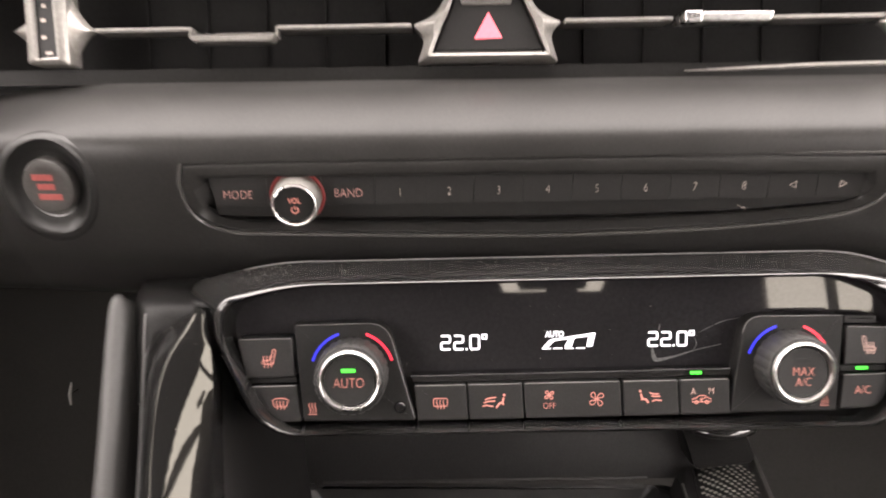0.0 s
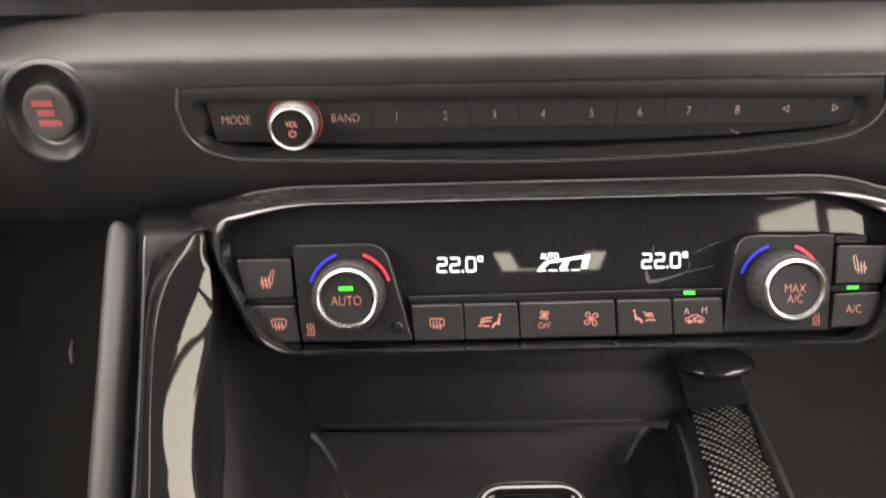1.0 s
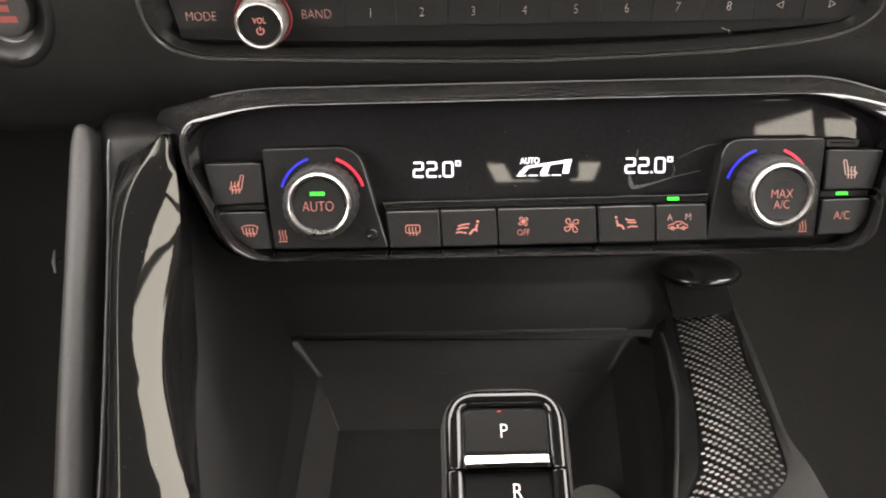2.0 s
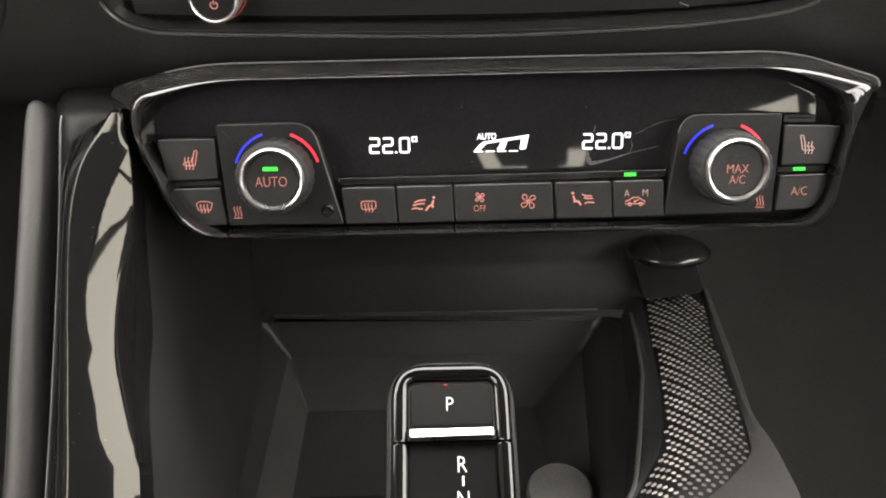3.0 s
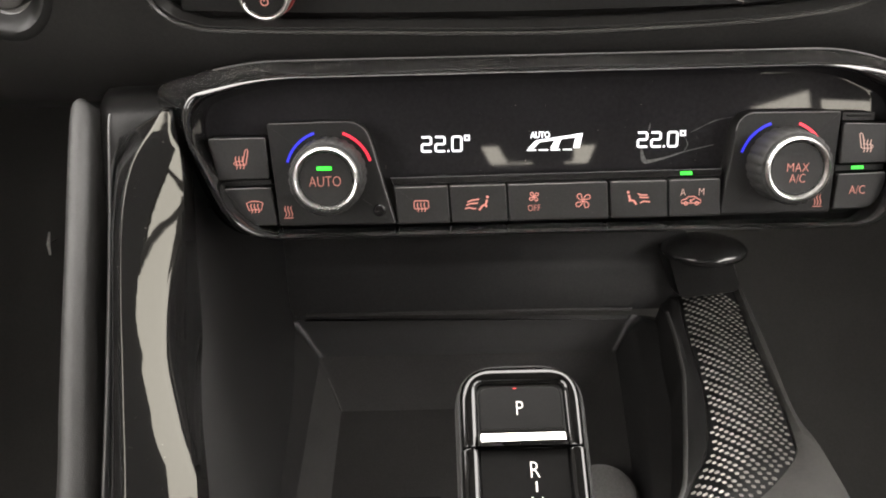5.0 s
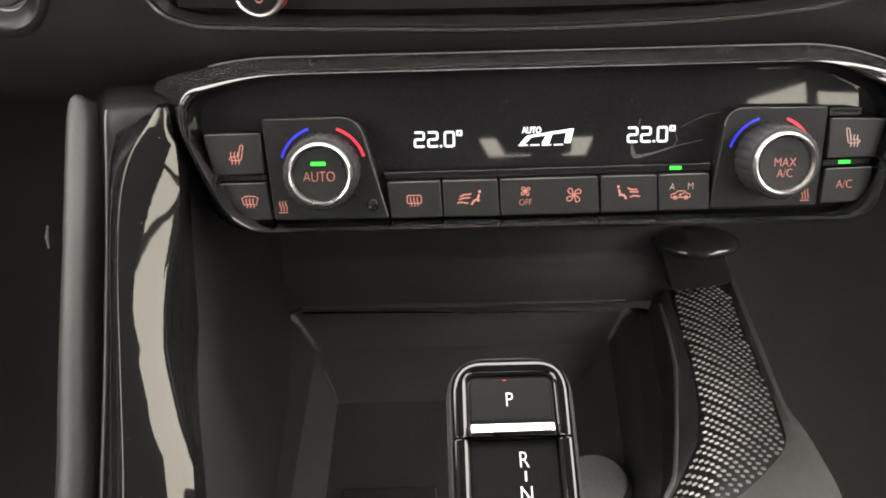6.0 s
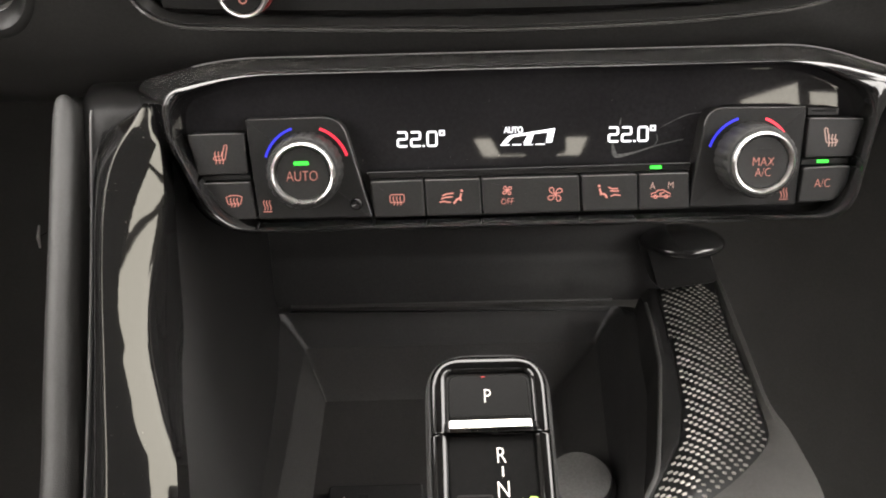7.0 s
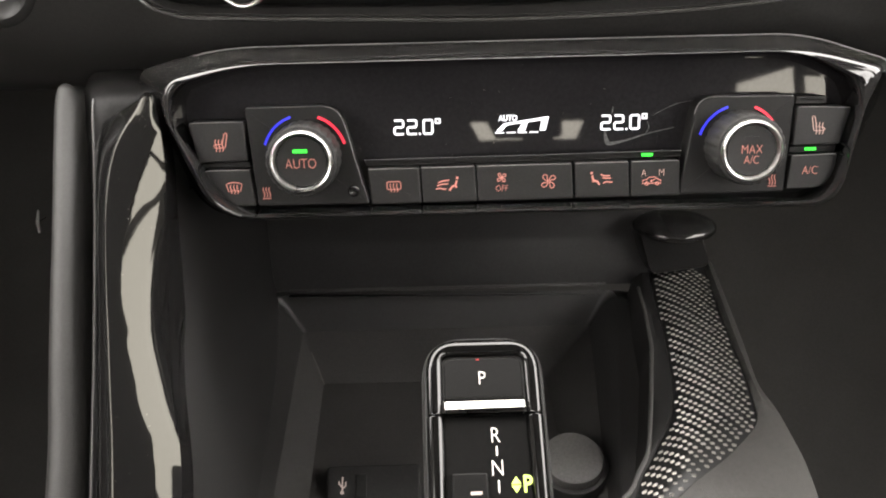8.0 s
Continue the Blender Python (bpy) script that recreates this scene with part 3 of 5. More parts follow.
part("triangle", patch([[(-6.9, -6.3), (7.0, -6.0), (0.1, 6.6)]], VY - 0.0062, (0.0218, 0.1828)), HAZARD, key, "lit red triangle")
part("slot", slab([q + Vector((0.0210, 0.1943)) for q in fillet(mm((-13, 1.2), (13, 1.5), (12, -1.3), (-12, -1.5)), 0.001, 4)], VY - 0.0068, VY - 0.004, 0.0008), SILVER, key, "thin silver rim slot")
# a broken row of tiny marks on the band beside the hazard switch, with added glow
for k, (x, w_) in enumerate(((0.0625, 1.4), (0.0685, 2.6), (0.0780, 2.2), (0.0865, 2.8))):
    part("printed_mark", patch([[(-w_, -0.3), (w_, -0.3), (w_, 0.35), (-w_, 0.35)]], VY - 0.0024, (x, 0.2060 - 0.0000)), DIM_ICON, band, "tiny white printed mark given a faint glow")

# ---- start button ----
SBY = smooth_fascia(SBX, SBZ)
ST = Matrix.Translation((SBX, SBY + 0.002, SBZ)) @ pose(0, 0, 0, 17, 0, -12)
sb = thing("start_button", (SBX, SBY, SBZ), "round grey-black start button with red lettering in a recess", "button")


def button_ring(r, d, soft):
    """A ring round the button that follows the dashboard's face, or (soft 0) its own flat seat."""
    out = []
    for k in range(64):
        a = 2 * math.pi * k / 64
        x, z = SBX + r * math.cos(a), SBZ + r * math.sin(a)
        seat = ST @ Vector((r * math.cos(a), 0, r * math.sin(a)))
        out.append((x, smooth_fascia(x, z) * soft + seat.y * (1 - soft) + d, z))
    return out


part("recess_ring", loft([button_ring(0.0278, 0.0010, 1), button_ring(0.0264, -0.0005, 1), button_ring(0.0248, -0.0010, 1), button_ring(0.0230, -0.0007, 1), button_ring(0.0212, 0.0014, 0.8),
                          button_ring(0.0196, 0.0036, 0.4), button_ring(0.0172, 0.0048, 0), button_ring(0.0148, 0.0052, 0), button_ring(0.0140, 0.0080, 0)]), SEAT_RING, sb)
cap = part("cap", lathe([(0.0001, 0.0006), (0.009, 0.0003), (0.0122, -0.0001), (0.0134, 0.0003), (0.0141, 0.0016), (0.0141, 0.008)], (0, 0), 48), CAP, sb, m=ST)
for z, w_, x in ((5.0, 5.6, -1.6), (0.3, 4.6, -0.6), (-4.8, 6.2, 0.6)):
    part("lettering_bar", patch([[(x - w_, z - 1.4), (x + w_, z - 1.6), (x + w_, z + 1.4), (x - w_, z + 1.6)]], -0.0005), RED_FAINT, cap, "dim red lettering", m=ST)

# ---- radio panel ----
rp = thing("radio_panel", (0.043, 0.4285, 0.102), "slim black radio button row with volume knob", "radio panel")
RY = 0.4282


def key_low(x):
    return float(np.interp(x, [-0.11, 0.0, 0.15, 0.2], [0.0962, 0.0966, 0.0970, 0.0974]))


def plate_low(x):
    return float(np.interp(x, [-0.11, -0.0677, -0.0133, 0.0351, 0.0926, 0.1466, 0.2001], [0.0912, 0.0895, 0.0886, 0.0886, 0.0890, 0.0906, 0.0955]))


def radio_key(x0, x1, text="", arrow=0, z1=0.1142, dim=True, size=0.0040, lean0=0.0, lean1=0.0):
    g = 0.00007
    o = fillet([Vector((x0 + g, z1)), Vector((x1 - g, z1 + 0.0002)), Vector((x1 - g + lean1, key_low(x1))), Vector((x0 + g + lean0, key_low(x0)))], 0.0004, 3)
    k = part("key", slab(o, RY - 0.0008, RY + 0.004, 0.00012), RKEY, rp, m=RT)
    c = ((x0 + x1) / 2, 0.1028 + 0.006 * (x0 + 0.02))
    if text:
        part("label", letters(text, size, c, RY - 0.00092, 0.8, -0.03), DIM_ICON if dim else RADIO_ICON, k, "backlit lettering", m=RT)
    if arrow:
        w_ = 1.4 * arrow
        part("label", strokes([[(-w_, 1.6), (w_, 0), (-w_, -1.6), (-w_, 1.6)]], 0.42, c, RY - 0.00095), DIM_ICON, k, "arrow outline", m=RT)
    return k


under = [-0.1105 + 0.0312 * k for k in range(11)]
part("base_plate", slab([Vector((-0.1130, 0.1140)), Vector((0.2020, 0.1140))] + [Vector((x, plate_low(x))) for x in reversed(under)], RY + 0.0006, RY + 0.005, 0.0002), SEAT_RING, rp, "dark plate behind the keys", m=RT)
radio_key(-0.1135, -0.0855, "MODE", dim=False, lean0=0.0030)
radio_key(-0.0595, -0.0340, "BAND", dim=False)
for k in range(8):
    radio_key(-0.0338 + 0.0235 * k, -0.0338 + 0.0235 * (k + 1), str(k + 1))
radio_key(0.1542, 0.1775, arrow=-1)
radio_key(0.1775, 0.2025, arrow=1, lean1=-0.002)
# lint brightened by the icons' glow
part("lint", tube([(0.1405, RY - 0.0010, 0.0935), (0.1428, RY - 0.0012, 0.0925), (0.1447, RY - 0.0012, 0.0920), (0.1444, RY - 0.0011, 0.0908)], 0.00012, 6), DIM_ICON, rp, "bit of pale lint given a faint glow", m=RT)
part("gap_plate", slab(fillet([Vector((-0.0855, 0.1142)), Vector((-0.0595, 0.1142)), Vector((-0.0595, 0.0964)), Vector((-0.0855, 0.0963))], 0.0004, 3), RY - 0.0008, RY + 0.004, 0.00012), RKEY, rp, m=RT)
VC = (-0.0712, 0.1012)
vk = part("volume_knob", lathe([(0.0104, RY - 0.0120), (0.0110, RY - 0.0117), (0.0115, RY - 0.0098), (0.0118, RY - 0.0014), (0.0118, RY + 0.002)], VC, 64, caps=False), SILVER, rp,
          "satin silver volume knob", m=RT)
part("rim", lathe([(0.0091, RY - 0.0108), (0.0094, RY - 0.0121), (0.0099, RY - 0.0127), (0.0104, RY - 0.0122), (0.0105, RY - 0.0110)], VC, 64, caps=False), CHROME, vk, "bright chrome rim", m=RT)
part("knob_face", lathe([(0.0001, RY - 0.0112), (0.006, RY - 0.0112), (0.0090, RY - 0.0110), (0.0093, RY - 0.0100)], VC, 48), PLATE, vk, "black face", m=RT)
part("halo", lathe([(0.0119, RY - 0.0013), (0.0128, RY - 0.0022), (0.0133, RY - 0.0012), (0.0133, RY + 0.002), (0.0119, RY + 0.002)], VC, 56, caps=False), RED_HALO, vk, "dim red lit ring", m=RT)
part("label", letters("VOL", 0.0027, (VC[0], VC[1] + 0.0021), RY - 0.0114, 0.8), RED_ICON, vk, "red lettering", m=RT)
part("power_symbol", strokes([arc(0, 0, 1.6, 120, 420), [(0, 0.2), (0, 2.2)]], 0.45, (VC[0], VC[1] - 0.0027), RY - 0.0114), RED_ICON, vk, "red power symbol", m=RT)

# ---- climate control panel ----
cp = thing("climate_panel", (0.053, 0.404, 0.02), "gloss black climate control panel with display, keys and two knobs", "climate panel")
RAD = [0.008, 0.010, 0.016, 0.016, 0.005, 0.005, 0.014, 0.018]


def bezel_ring(y, *pts):
    return flat3(fillet(mm(*pts), RAD, 8), y)


bezel_inside = [
    bezel_ring(0.4130, (-100, 36), (-98.5, 50.5), (-71.5, 58.8), (179, 60.8), (203.5, 50.0), (209.3, 36.5), (200.3, -3.4), (-80, -4.6)),
    bezel_ring(0.4050, (-100.6, 36), (-99.0, 51.2), (-71, 59.8), (179, 61.9), (204, 50.4), (209.2, 36.5), (200.3, -3.6), (-80.5, -4.8)),
    bezel_ring(0.3985, (-101.8, 37), (-100.2, 52.4), (-70.5, 61.0), (179, 63.1), (206.0, 50.6), (208.6, 37.2), (200.4, -4.1), (-82.1, -5.2)),
    bezel_ring(0.3954, (-102.6, 37.5), (-101.4, 53.7), (-70, 62.0), (179, 64.1), (207.4, 51.2), (208.9, 37.5), (200.6, -4.5), (-83, -5.6)),
]
# the crest is a tight edge along the top and opens into wide facets at both upper corners
bezel_crest = [
    bezel_ring(0.3946, (-103.3, 38), (-102.2, 54.6), (-70, 62.55), (179, 64.65), (208.8, 51.9), (209.2, 37.8), (200.9, -4.9), (-83.6, -6.1)),
    bezel_ring(0.3950, (-104.2, 38.3), (-102.9, 55.2), (-70.3, 62.85), (179.3, 64.95), (212.0, 53.4), (209.9, 38), (201.6, -5.7), (-84.5, -6.7)),
    bezel_ring(0.3958, (-105.2, 38.4), (-103.9, 55.9), (-70.8, 63.25), (180.0, 65.35), (216.0, 55.1), (210.8, 38.2), (202.5, -6.5), (-85.5, -7.3)),
    bezel_ring(0.3975, (-106.0, 38.6), (-104.8, 56.3), (-71.6, 63.7), (181.0, 65.8), (219.0, 56.0), (211.8, 38.3), (203.5, -7.1), (-86.3, -7.7)),
]
bezel_slope = [
    bezel_ring(0.4060, (-110, 39), (-110.5, 57.2), (-75, 65.3), (184.5, 67.3), (224, 56.6), (215, 38.4), (206, -8.4), (-89, -9.0)),
    bezel_ring(0.4300, (-121, 38), (-126.5, 58.6), (-83, 68.6), (193.5, 70.8), (238, 57.4), (234, 38), (213, -10.6), (-97, -11.8)),
    bezel_ring(0.4312, (-121.6, 38), (-127.1, 59.0), (-83.3, 69.1), (193.8, 71.3), (238.6, 57.7), (234.6, 38), (213.4, -12.2), (-97.3, -13.6)),
    bezel_ring(0.4330, (-121.7, 38), (-127.2, 59.0), (-83.4, 69.1), (193.8, 71.3), (238.6, 57.7), (234.6, 38), (213.4, -12.2), (-97.3, -13.6)),
    bezel_ring(0.4700, (-121, 37), (-126, 57), (-83, 66), (193, 68), (237, 56), (233, 37), (213, -13), (-97, -14.4)),
]
part("bezel", loft(bezel_inside + bezel_crest + bezel_slope), GLOSS_DUSTY, cp, "dusty gloss black bezel")
GY = 0.4136
part("display_glass", slab(fillet(mm((-100, 52), (-72, 60.0), (179, 62.0), (205, 51.5), (210.0, 36), (201, -5), (-81, -6), (-101, 36)), 0.002, 3), GY, GY + 0.006, 0.0003), SCREEN, cp, "smudged black display glass")

# dust flecks that lie on the bezel's upper slope
rng_dust = random.Random(11)
slope_in = bezel_ring(0.4062, (-110, 39), (-110.5, 57.2), (-75, 65.3), (184.5, 67.3), (224, 56.6), (215, 38.4), (206, -8.4), (-89, -9.0))
slope_out = bezel_ring(0.4298, (-121, 38), (-126.5, 58.6), (-83, 68.6), (193.5, 70.8), (238, 57.4), (234, 38), (213, -10.6), (-97, -11.8))


def fleck(bm, p, up, r):
    """A tiny ragged crumb."""
    side = up.orthogonal().normalized()
    other = up.cross(side)
    rim = [bm.verts.new(p + side * math.cos(a) * r * rng_dust.uniform(0.6, 1.3) + other * math.sin(a) * r * rng_dust.uniform(0.6, 1.3)) for a in (0, 1.3, 2.5, 3.8, 5.0)]
    tip = bm.verts.new(p + up * r * 0.8)
    for k in range(5):
        bm.faces.new((rim[k], rim[(k + 1) % 5], tip))


bm = bmesh.new()
top_run = [k for k in range(len(slope_in)) if slope_in[k][2] > 0.050 and slope_in[(k + 1) % len(slope_in)][2] > 0.050]
stretches = [(k, (Vector(slope_in[k]) - Vector(slope_in[(k + 1) % len(slope_in)])).length) for k in top_run]
for n in range(5200):
    k = rng_dust.choices([q for q, _ in stretches], [w for _, w in stretches])[0]
    u, f = rng_dust.random(), rng_dust.random() ** 0.8
    a, b = Vector(slope_in[k]).lerp(Vector(slope_in[(k + 1) % len(slope_in)]), u), Vector(slope_out[k]).lerp(Vector(slope_out[(k + 1) % len(slope_out)]), u)
    p = a.lerp(b, f)
    if math.sin(p.x * 61) + math.sin(p.x * 143 + 1.3) + rng_dust.uniform(-3.0, 3.0) < -0.2:
        continue
    # thick at the driver's end, sparse along the middle
    if rng_dust.random() > float(np.interp(p.x, [-0.12, -0.08, -0.02, 0.15, 0.21], [1.0, 0.9, 0.28, 0.22, 0.6])):
        continue
    fleck(bm, p + Vector((0, 0, 0.00005)), Vector((0, -0.08, 1)).normalized(), 0.00006 + 0.00018 * rng_dust.random() ** 5)
edge_run = [Vector(slope_out[k]) + Vector((0, 0.0004, 0.0003)) for k in top_run if slope_out[k][0] > -0.100]
# painted highlight line where the bezel's top edge would mirror the windscreen
part("bezel_edge", tube([tuple(p) for p in edge_run], 0.00024, 6), EDGE, cp, "thin pale highlight painted along the upper edge of the bezel")
tagged(part("dust_flecks", bm, FLECK, cp, "pale dust flecks", smooth=False), kind="stuff")

KY = 0.4022


def key(name, pts, radii, icons=(), front=KY, mat=KEY, label=""):
    k = part(name, slab(fillet(mm(*pts), radii, 4), front, GY - 0.0002, 0.0006), mat, cp, label)
    a, b = (Vector((pts[q][0] / 1e3, pts[q][1] / 1e3)) for q in (0, 1))
    # thin pale rod in place of a highlight on the key's top bevel
    part("edge", tube([(a.x + 0.0008, front + 0.0003, a.y - 0.0001), ((a.x + b.x) / 2, front + 0.0003, (a.y + b.y) / 2 - 0.0001), (b.x - 0.0008, front + 0.0003, b.y - 0.0001)], 0.00022, 6), EDGE, k, "pale upper edge drawn as a highlight")
    for nm, bm_, mt, lb in icons:
        part(nm, bm_, mt, k, lb)
    return k


IY = KY - 0.0002


def seat_icon(s, at):
    body = [(s * x, z) for x, z in ((1.6, -1.9), (2.7, 3.5), (2.2, 4.0), (1.5, 3.6), (0.5, -0.6), (-2.7, -0.9), (-3.3, -1.6), (-2.7, -2.3), (1.2, -2.3), (1.6, -1.9))]
    return strokes([body] + [wave(s * x, -3.9, 1.2, 0.26) for x in (-2.3, -0.9, 0.5)], 0.33, at, IY, 1.08)


def fan_icon(at, size):
    """Four curled blades, drawn as open loops."""
    lines = []
    loop = smooth_curve([(0.25, 0.0), (0.7, 1.3), (1.9, 2.3), (3.1, 2.0), (3.3, 0.9), (2.5, 0.35), (1.3, 0.45), (0.25, 0.0)], 4)
    for q in range(4):
        a = radians(q * 90 + 8)
        lines.append([(p.x * math.cos(a) - p.y * math.sin(a), p.x * math.sin(a) + p.y * math.cos(a)) for p in loop[:-1]])
    return strokes(lines, 0.36, at, IY, size)


def glass_icon(at, front):
    if front:
        frame_ = [(-3.6, 1.6), (-2.0, 2.3), (0, 2.5), (2.0, 2.3), (3.6, 1.6), (2.7, -1.6), (0, -1.2), (-2.7, -1.6), (-3.6, 1.6)]
    else:
        frame_ = [(-2.7, 2.1), (2.7, 2.1), (3.2, 1.6), (3.2, -1.0), (2.7, -1.5), (-2.7, -1.5), (-3.2, -1.0), (-3.2, 1.6), (-2.7, 2.1)]
    return strokes([frame_] + [wave(x, -2.8, 1.3, 0.3) for x in (-1.5, 0, 1.5)], 0.35, at, IY)


def airflow_icon(at, foot):
    """A seated figure of dots and strokes with three streams of air."""
    if foot:
        streams = [[(-4.2, 0.9), (-2.4, 1.7), (1.0, 2.1)], [(-4.7, -0.5), (-2.8, 0.2), (0.5, 0.4)], [(-5.3, -2.0), (-3.4, -1.6), (-1.8, -2.0), (-0.4, -2.1)]]
        figure, head = [[(4.5, 1.9), (4.2, 0.9), (3.9, -0.3), (2.4, -0.9)], [(2.5, -0.8), (1.0, -2.8)], [(3.9, -0.2), (4.3, -1.5)]], (4.7, 3.1)
    else:
        streams = [[(-0.4, 2.0), (1.2, 1.2), (4.0, 1.2)], [(0.5, 0.3), (2.2, 0.1), (4.6, 0.1)], [(0.8, -2.3), (2.4, -1.6), (5.3, -1.9)]]
        figure, head = [[(-4.3, 1.4), (-4.0, 0.2), (-3.5, -1.0), (-1.8, -1.3)], [(-1.9, -1.2), (-0.8, -3.0)], [(-3.5, -0.9), (-4.1, -1.5)]], (-4.6, 2.6)
    bm = strokes(streams, 0.58, at, IY)
    patch([[(x + 0.62 * math.cos(k * 0.785), z + 0.62 * math.sin(k * 0.785)) for k in range(8)] for x, z in (head,)], IY, at, bm=bm)
    for line in figure:
        for p, q in zip(line, line[1:]):
            d = (Vector(q) - Vector(p)).normalized() * 0.42
            patch([[(p[0] - d.y, p[1] + d.x), (q[0] - d.y, q[1] + d.x), (q[0] + d.y, q[1] - d.x), (p[0] + d.y, p[1] - d.x)]], IY, at, bm=bm)
    return bm


def car_icon(at):
    shape = [(-4.4, -1.4), (-4.3, 0.0), (-2.6, 0.4), (-1.2, 1.5), (1.4, 1.6), (2.8, 0.5), (4.2, 0.0), (4.3, -1.4), (-4.4, -1.4)]
    wheels = [arc(-2.4, -1.5, 0.75, 0, 360, 10), arc(2.5, -1.5, 0.75, 0, 360, 10)]
    arrow = [(1.7, 0.7), (-0.6, -0.5), (0.3, -0.9), (-0.6, -0.5), (-0.3, 0.3)]
    return strokes([shape, *wheels, arrow], 0.4, at, IY)


def rise(x, z):
    return z + 0.0085 * x


key("seat_heat_key", [(-96.7, 36.7), (-71.6, 36.9), (-70.6, 18.9), (-92.9, 18.4)], [0.002, 0.001, 0.001, 0.001],
    [("icon", seat_icon(1, (-0.0822, 0.0277)), RED_ICON, "red seat symbol")])
key("front_demist_key", [(-92.0, 14.7), (-70.2, 14.9), (-68.3, -2.0), (-81, -2.2), (-88.5, 3)], [0.001, 0.001, 0.001, 0.006, 0.009],
    [("icon", glass_icon((-0.0778, 0.0066), True), RED_ICON, "red windscreen symbol")])
cells = [(-16.2, 7.6), (8.4, 33.4), (34.2, 78.6), (79.8, 105.2), (106.0, 129.0)]
kinds = ["rear_demist_key", "foot_air_key", "fan_key", "face_air_key", "recirculation_key"]
for (x0, x1), nm in zip(cells, kinds):
    s0, s1 = (1.6 if x0 < 0 else 0.9), (1.6 if x1 < 0 else 0.9)
    pts = [(x0, rise(x0, 14.1)), (x1, rise(x1, 14.1)), (x1 + s1, rise(x1, -2.4)), (x0 + s0, rise(x0, -2.4))]
    icons = {
        "rear_demist_key": [("icon", glass_icon((-0.0042, 0.0058), False), RED_ICON, "red rear window symbol")],
        "foot_air_key": [("icon", airflow_icon((0.0205, 0.0060), True), RED_ICON, "red airflow symbol")],
        "fan_key": [("icon", fan_icon((0.0459, 0.0088), 0.62), RED_ICON, "small red fan symbol"),
                    ("label", letters("OFF", 0.0027, (0.0460, 0.0038), IY, 0.82, -0.022), RED_ICON, "red lettering"),
                    ("icon", fan_icon((0.0678, 0.0066), 1.0), RED_ICON, "red fan symbol")],
        "face_air_key": [("icon", airflow_icon((0.0925, 0.0074), False), RED_ICON, "red airflow symbol")],
        "recirculation_key": [("icon", car_icon((0.1163, 0.0060)), RED_ICON, "red car symbol"),
                              ("label", letters("A", 0.0030, (0.1124, 0.0096), IY, 0.82, -0.022), PALE_ICON, "pale red letter"),
                              ("label", letters("M", 0.0030, (0.1207, 0.0097), IY, 0.82, -0.022), PALE_ICON, "pale red letter")]}[nm]
    key(nm, pts, 0.0008, icons)
key("seat_heat_key", [(182.3, 39.0), (207.6, 38.3), (203.6, 21.3), (181.5, 20.9)], [0.001, 0.002, 0.001, 0.001],
    [("icon", seat_icon(-1, (0.1925, 0.0302)), PALE_ICON, "pale seat symbol")])
key("air_conditioning_key", [(181.3, 16.3), (203.2, 16.8), (202.2, 8), (197.5, 1.0), (180.2, 0.3)], [0.001, 0.001, 0.006, 0.007, 0.001],
    [("label", letters("A/C", 0.0037, (0.1906, 0.0093), IY, 0.80, -0.024), RED_ICON, "red lettering")])
# plates round the knobs, strips and lamps
for pts, rad, first in ((((-70.8, 42.8), (-28.2, 43.4), (-15.9, -2.6), (-67.4, -2.4)), [0.0008, 0.009, 0.001, 0.001], 8), (((136.2, 44.2), (181.3, 44.0), (179.4, -0.8), (129.6, -1.2)), [0.008, 0.0008, 0.001, 0.001], 0)):
    o = fillet(mm(*pts), rad, 8)
    kp = part("knob_plate", slab(o, 0.4032, GY - 0.0002, 0.0007), PLATE, cp)
    run = o[first:first + 11] if first else o[:10]
    # the same painted highlight along the plate's top
    part("edge", tube([(q.x, 0.4036, q.y - 0.0001) for q in run], 0.00022, 6), EDGE, kp, "pale upper edge drawn as a highlight")
strip = part("lamp_strip", slab(fillet(mm((-18.0, 18.0), (131.0, 19.6), (130.2, 15.8), (-16.8, 14.5)), 0.0006, 3), 0.4050, GY - 0.0002, 0.0006), GLOSS_CLEAN, cp, "gloss black strip")
part("lamp", patch([[(-2.6, -0.75), (2.6, -0.75), (2.6, 0.75), (-2.6, 0.75)]], 0.4046, (0.1142, 0.0177)), GREEN_LIT, strip, "lit green lamp")
part("lamp_strip", slab(fillet(mm((-93, 17.9), (-70.4, 18.3), (-70.0, 15.6), (-92.2, 15.3)), 0.0006, 3), 0.4050, GY - 0.0002, 0.0005), PLATE, cp, "black strip")
strip = part("lamp_strip", slab(fillet(mm((181.2, 20.2), (203.4, 20.6), (203.0, 17.4), (181.0, 17.0)), 0.0006, 3), 0.4050, GY - 0.0002, 0.0005), PLATE, cp, "black strip")
part("lamp", patch([[(-2.7, -0.7), (2.7, -0.7), (2.7, 0.7), (-2.7, 0.7)]], 0.4046, (0.1911, 0.0189)), GREEN_LIT, strip, "lit green lamp")
part("sensor", lathe([(0.0001, 0.4024), (0.0022, 0.4022), (0.0028, 0.4028), (0.0031, 0.4040), (0.0031, 0.408)], (-0.0228, 0.0038), 32), GLOSS_CLEAN, cp, "round black sensor window")
vent = part("vent_plate", slab(fillet(mm((182.6, 43.6), (197.6, 43.2), (197.2, 39.6), (182.6, 39.8)), 0.0006, 3), 0.4056, GY - 0.0002, 0.0004), DARK, cp, "small black slotted plate")
part("slot", tube([(0.1845, 0.4056, 0.0419), (0.1900, 0.4056, 0.0418), (0.1955, 0.4056, 0.0417)], 0.0004, 6), VENT, vent)


def heat_mark(at):
    return strokes([wave(x, -2.0, 2.6, 0.35) for x in (-1.3, 0, 1.3)] + [[(-2.0, -2.7), (2.0, -2.7)]], 0.30, at, 0.4029)


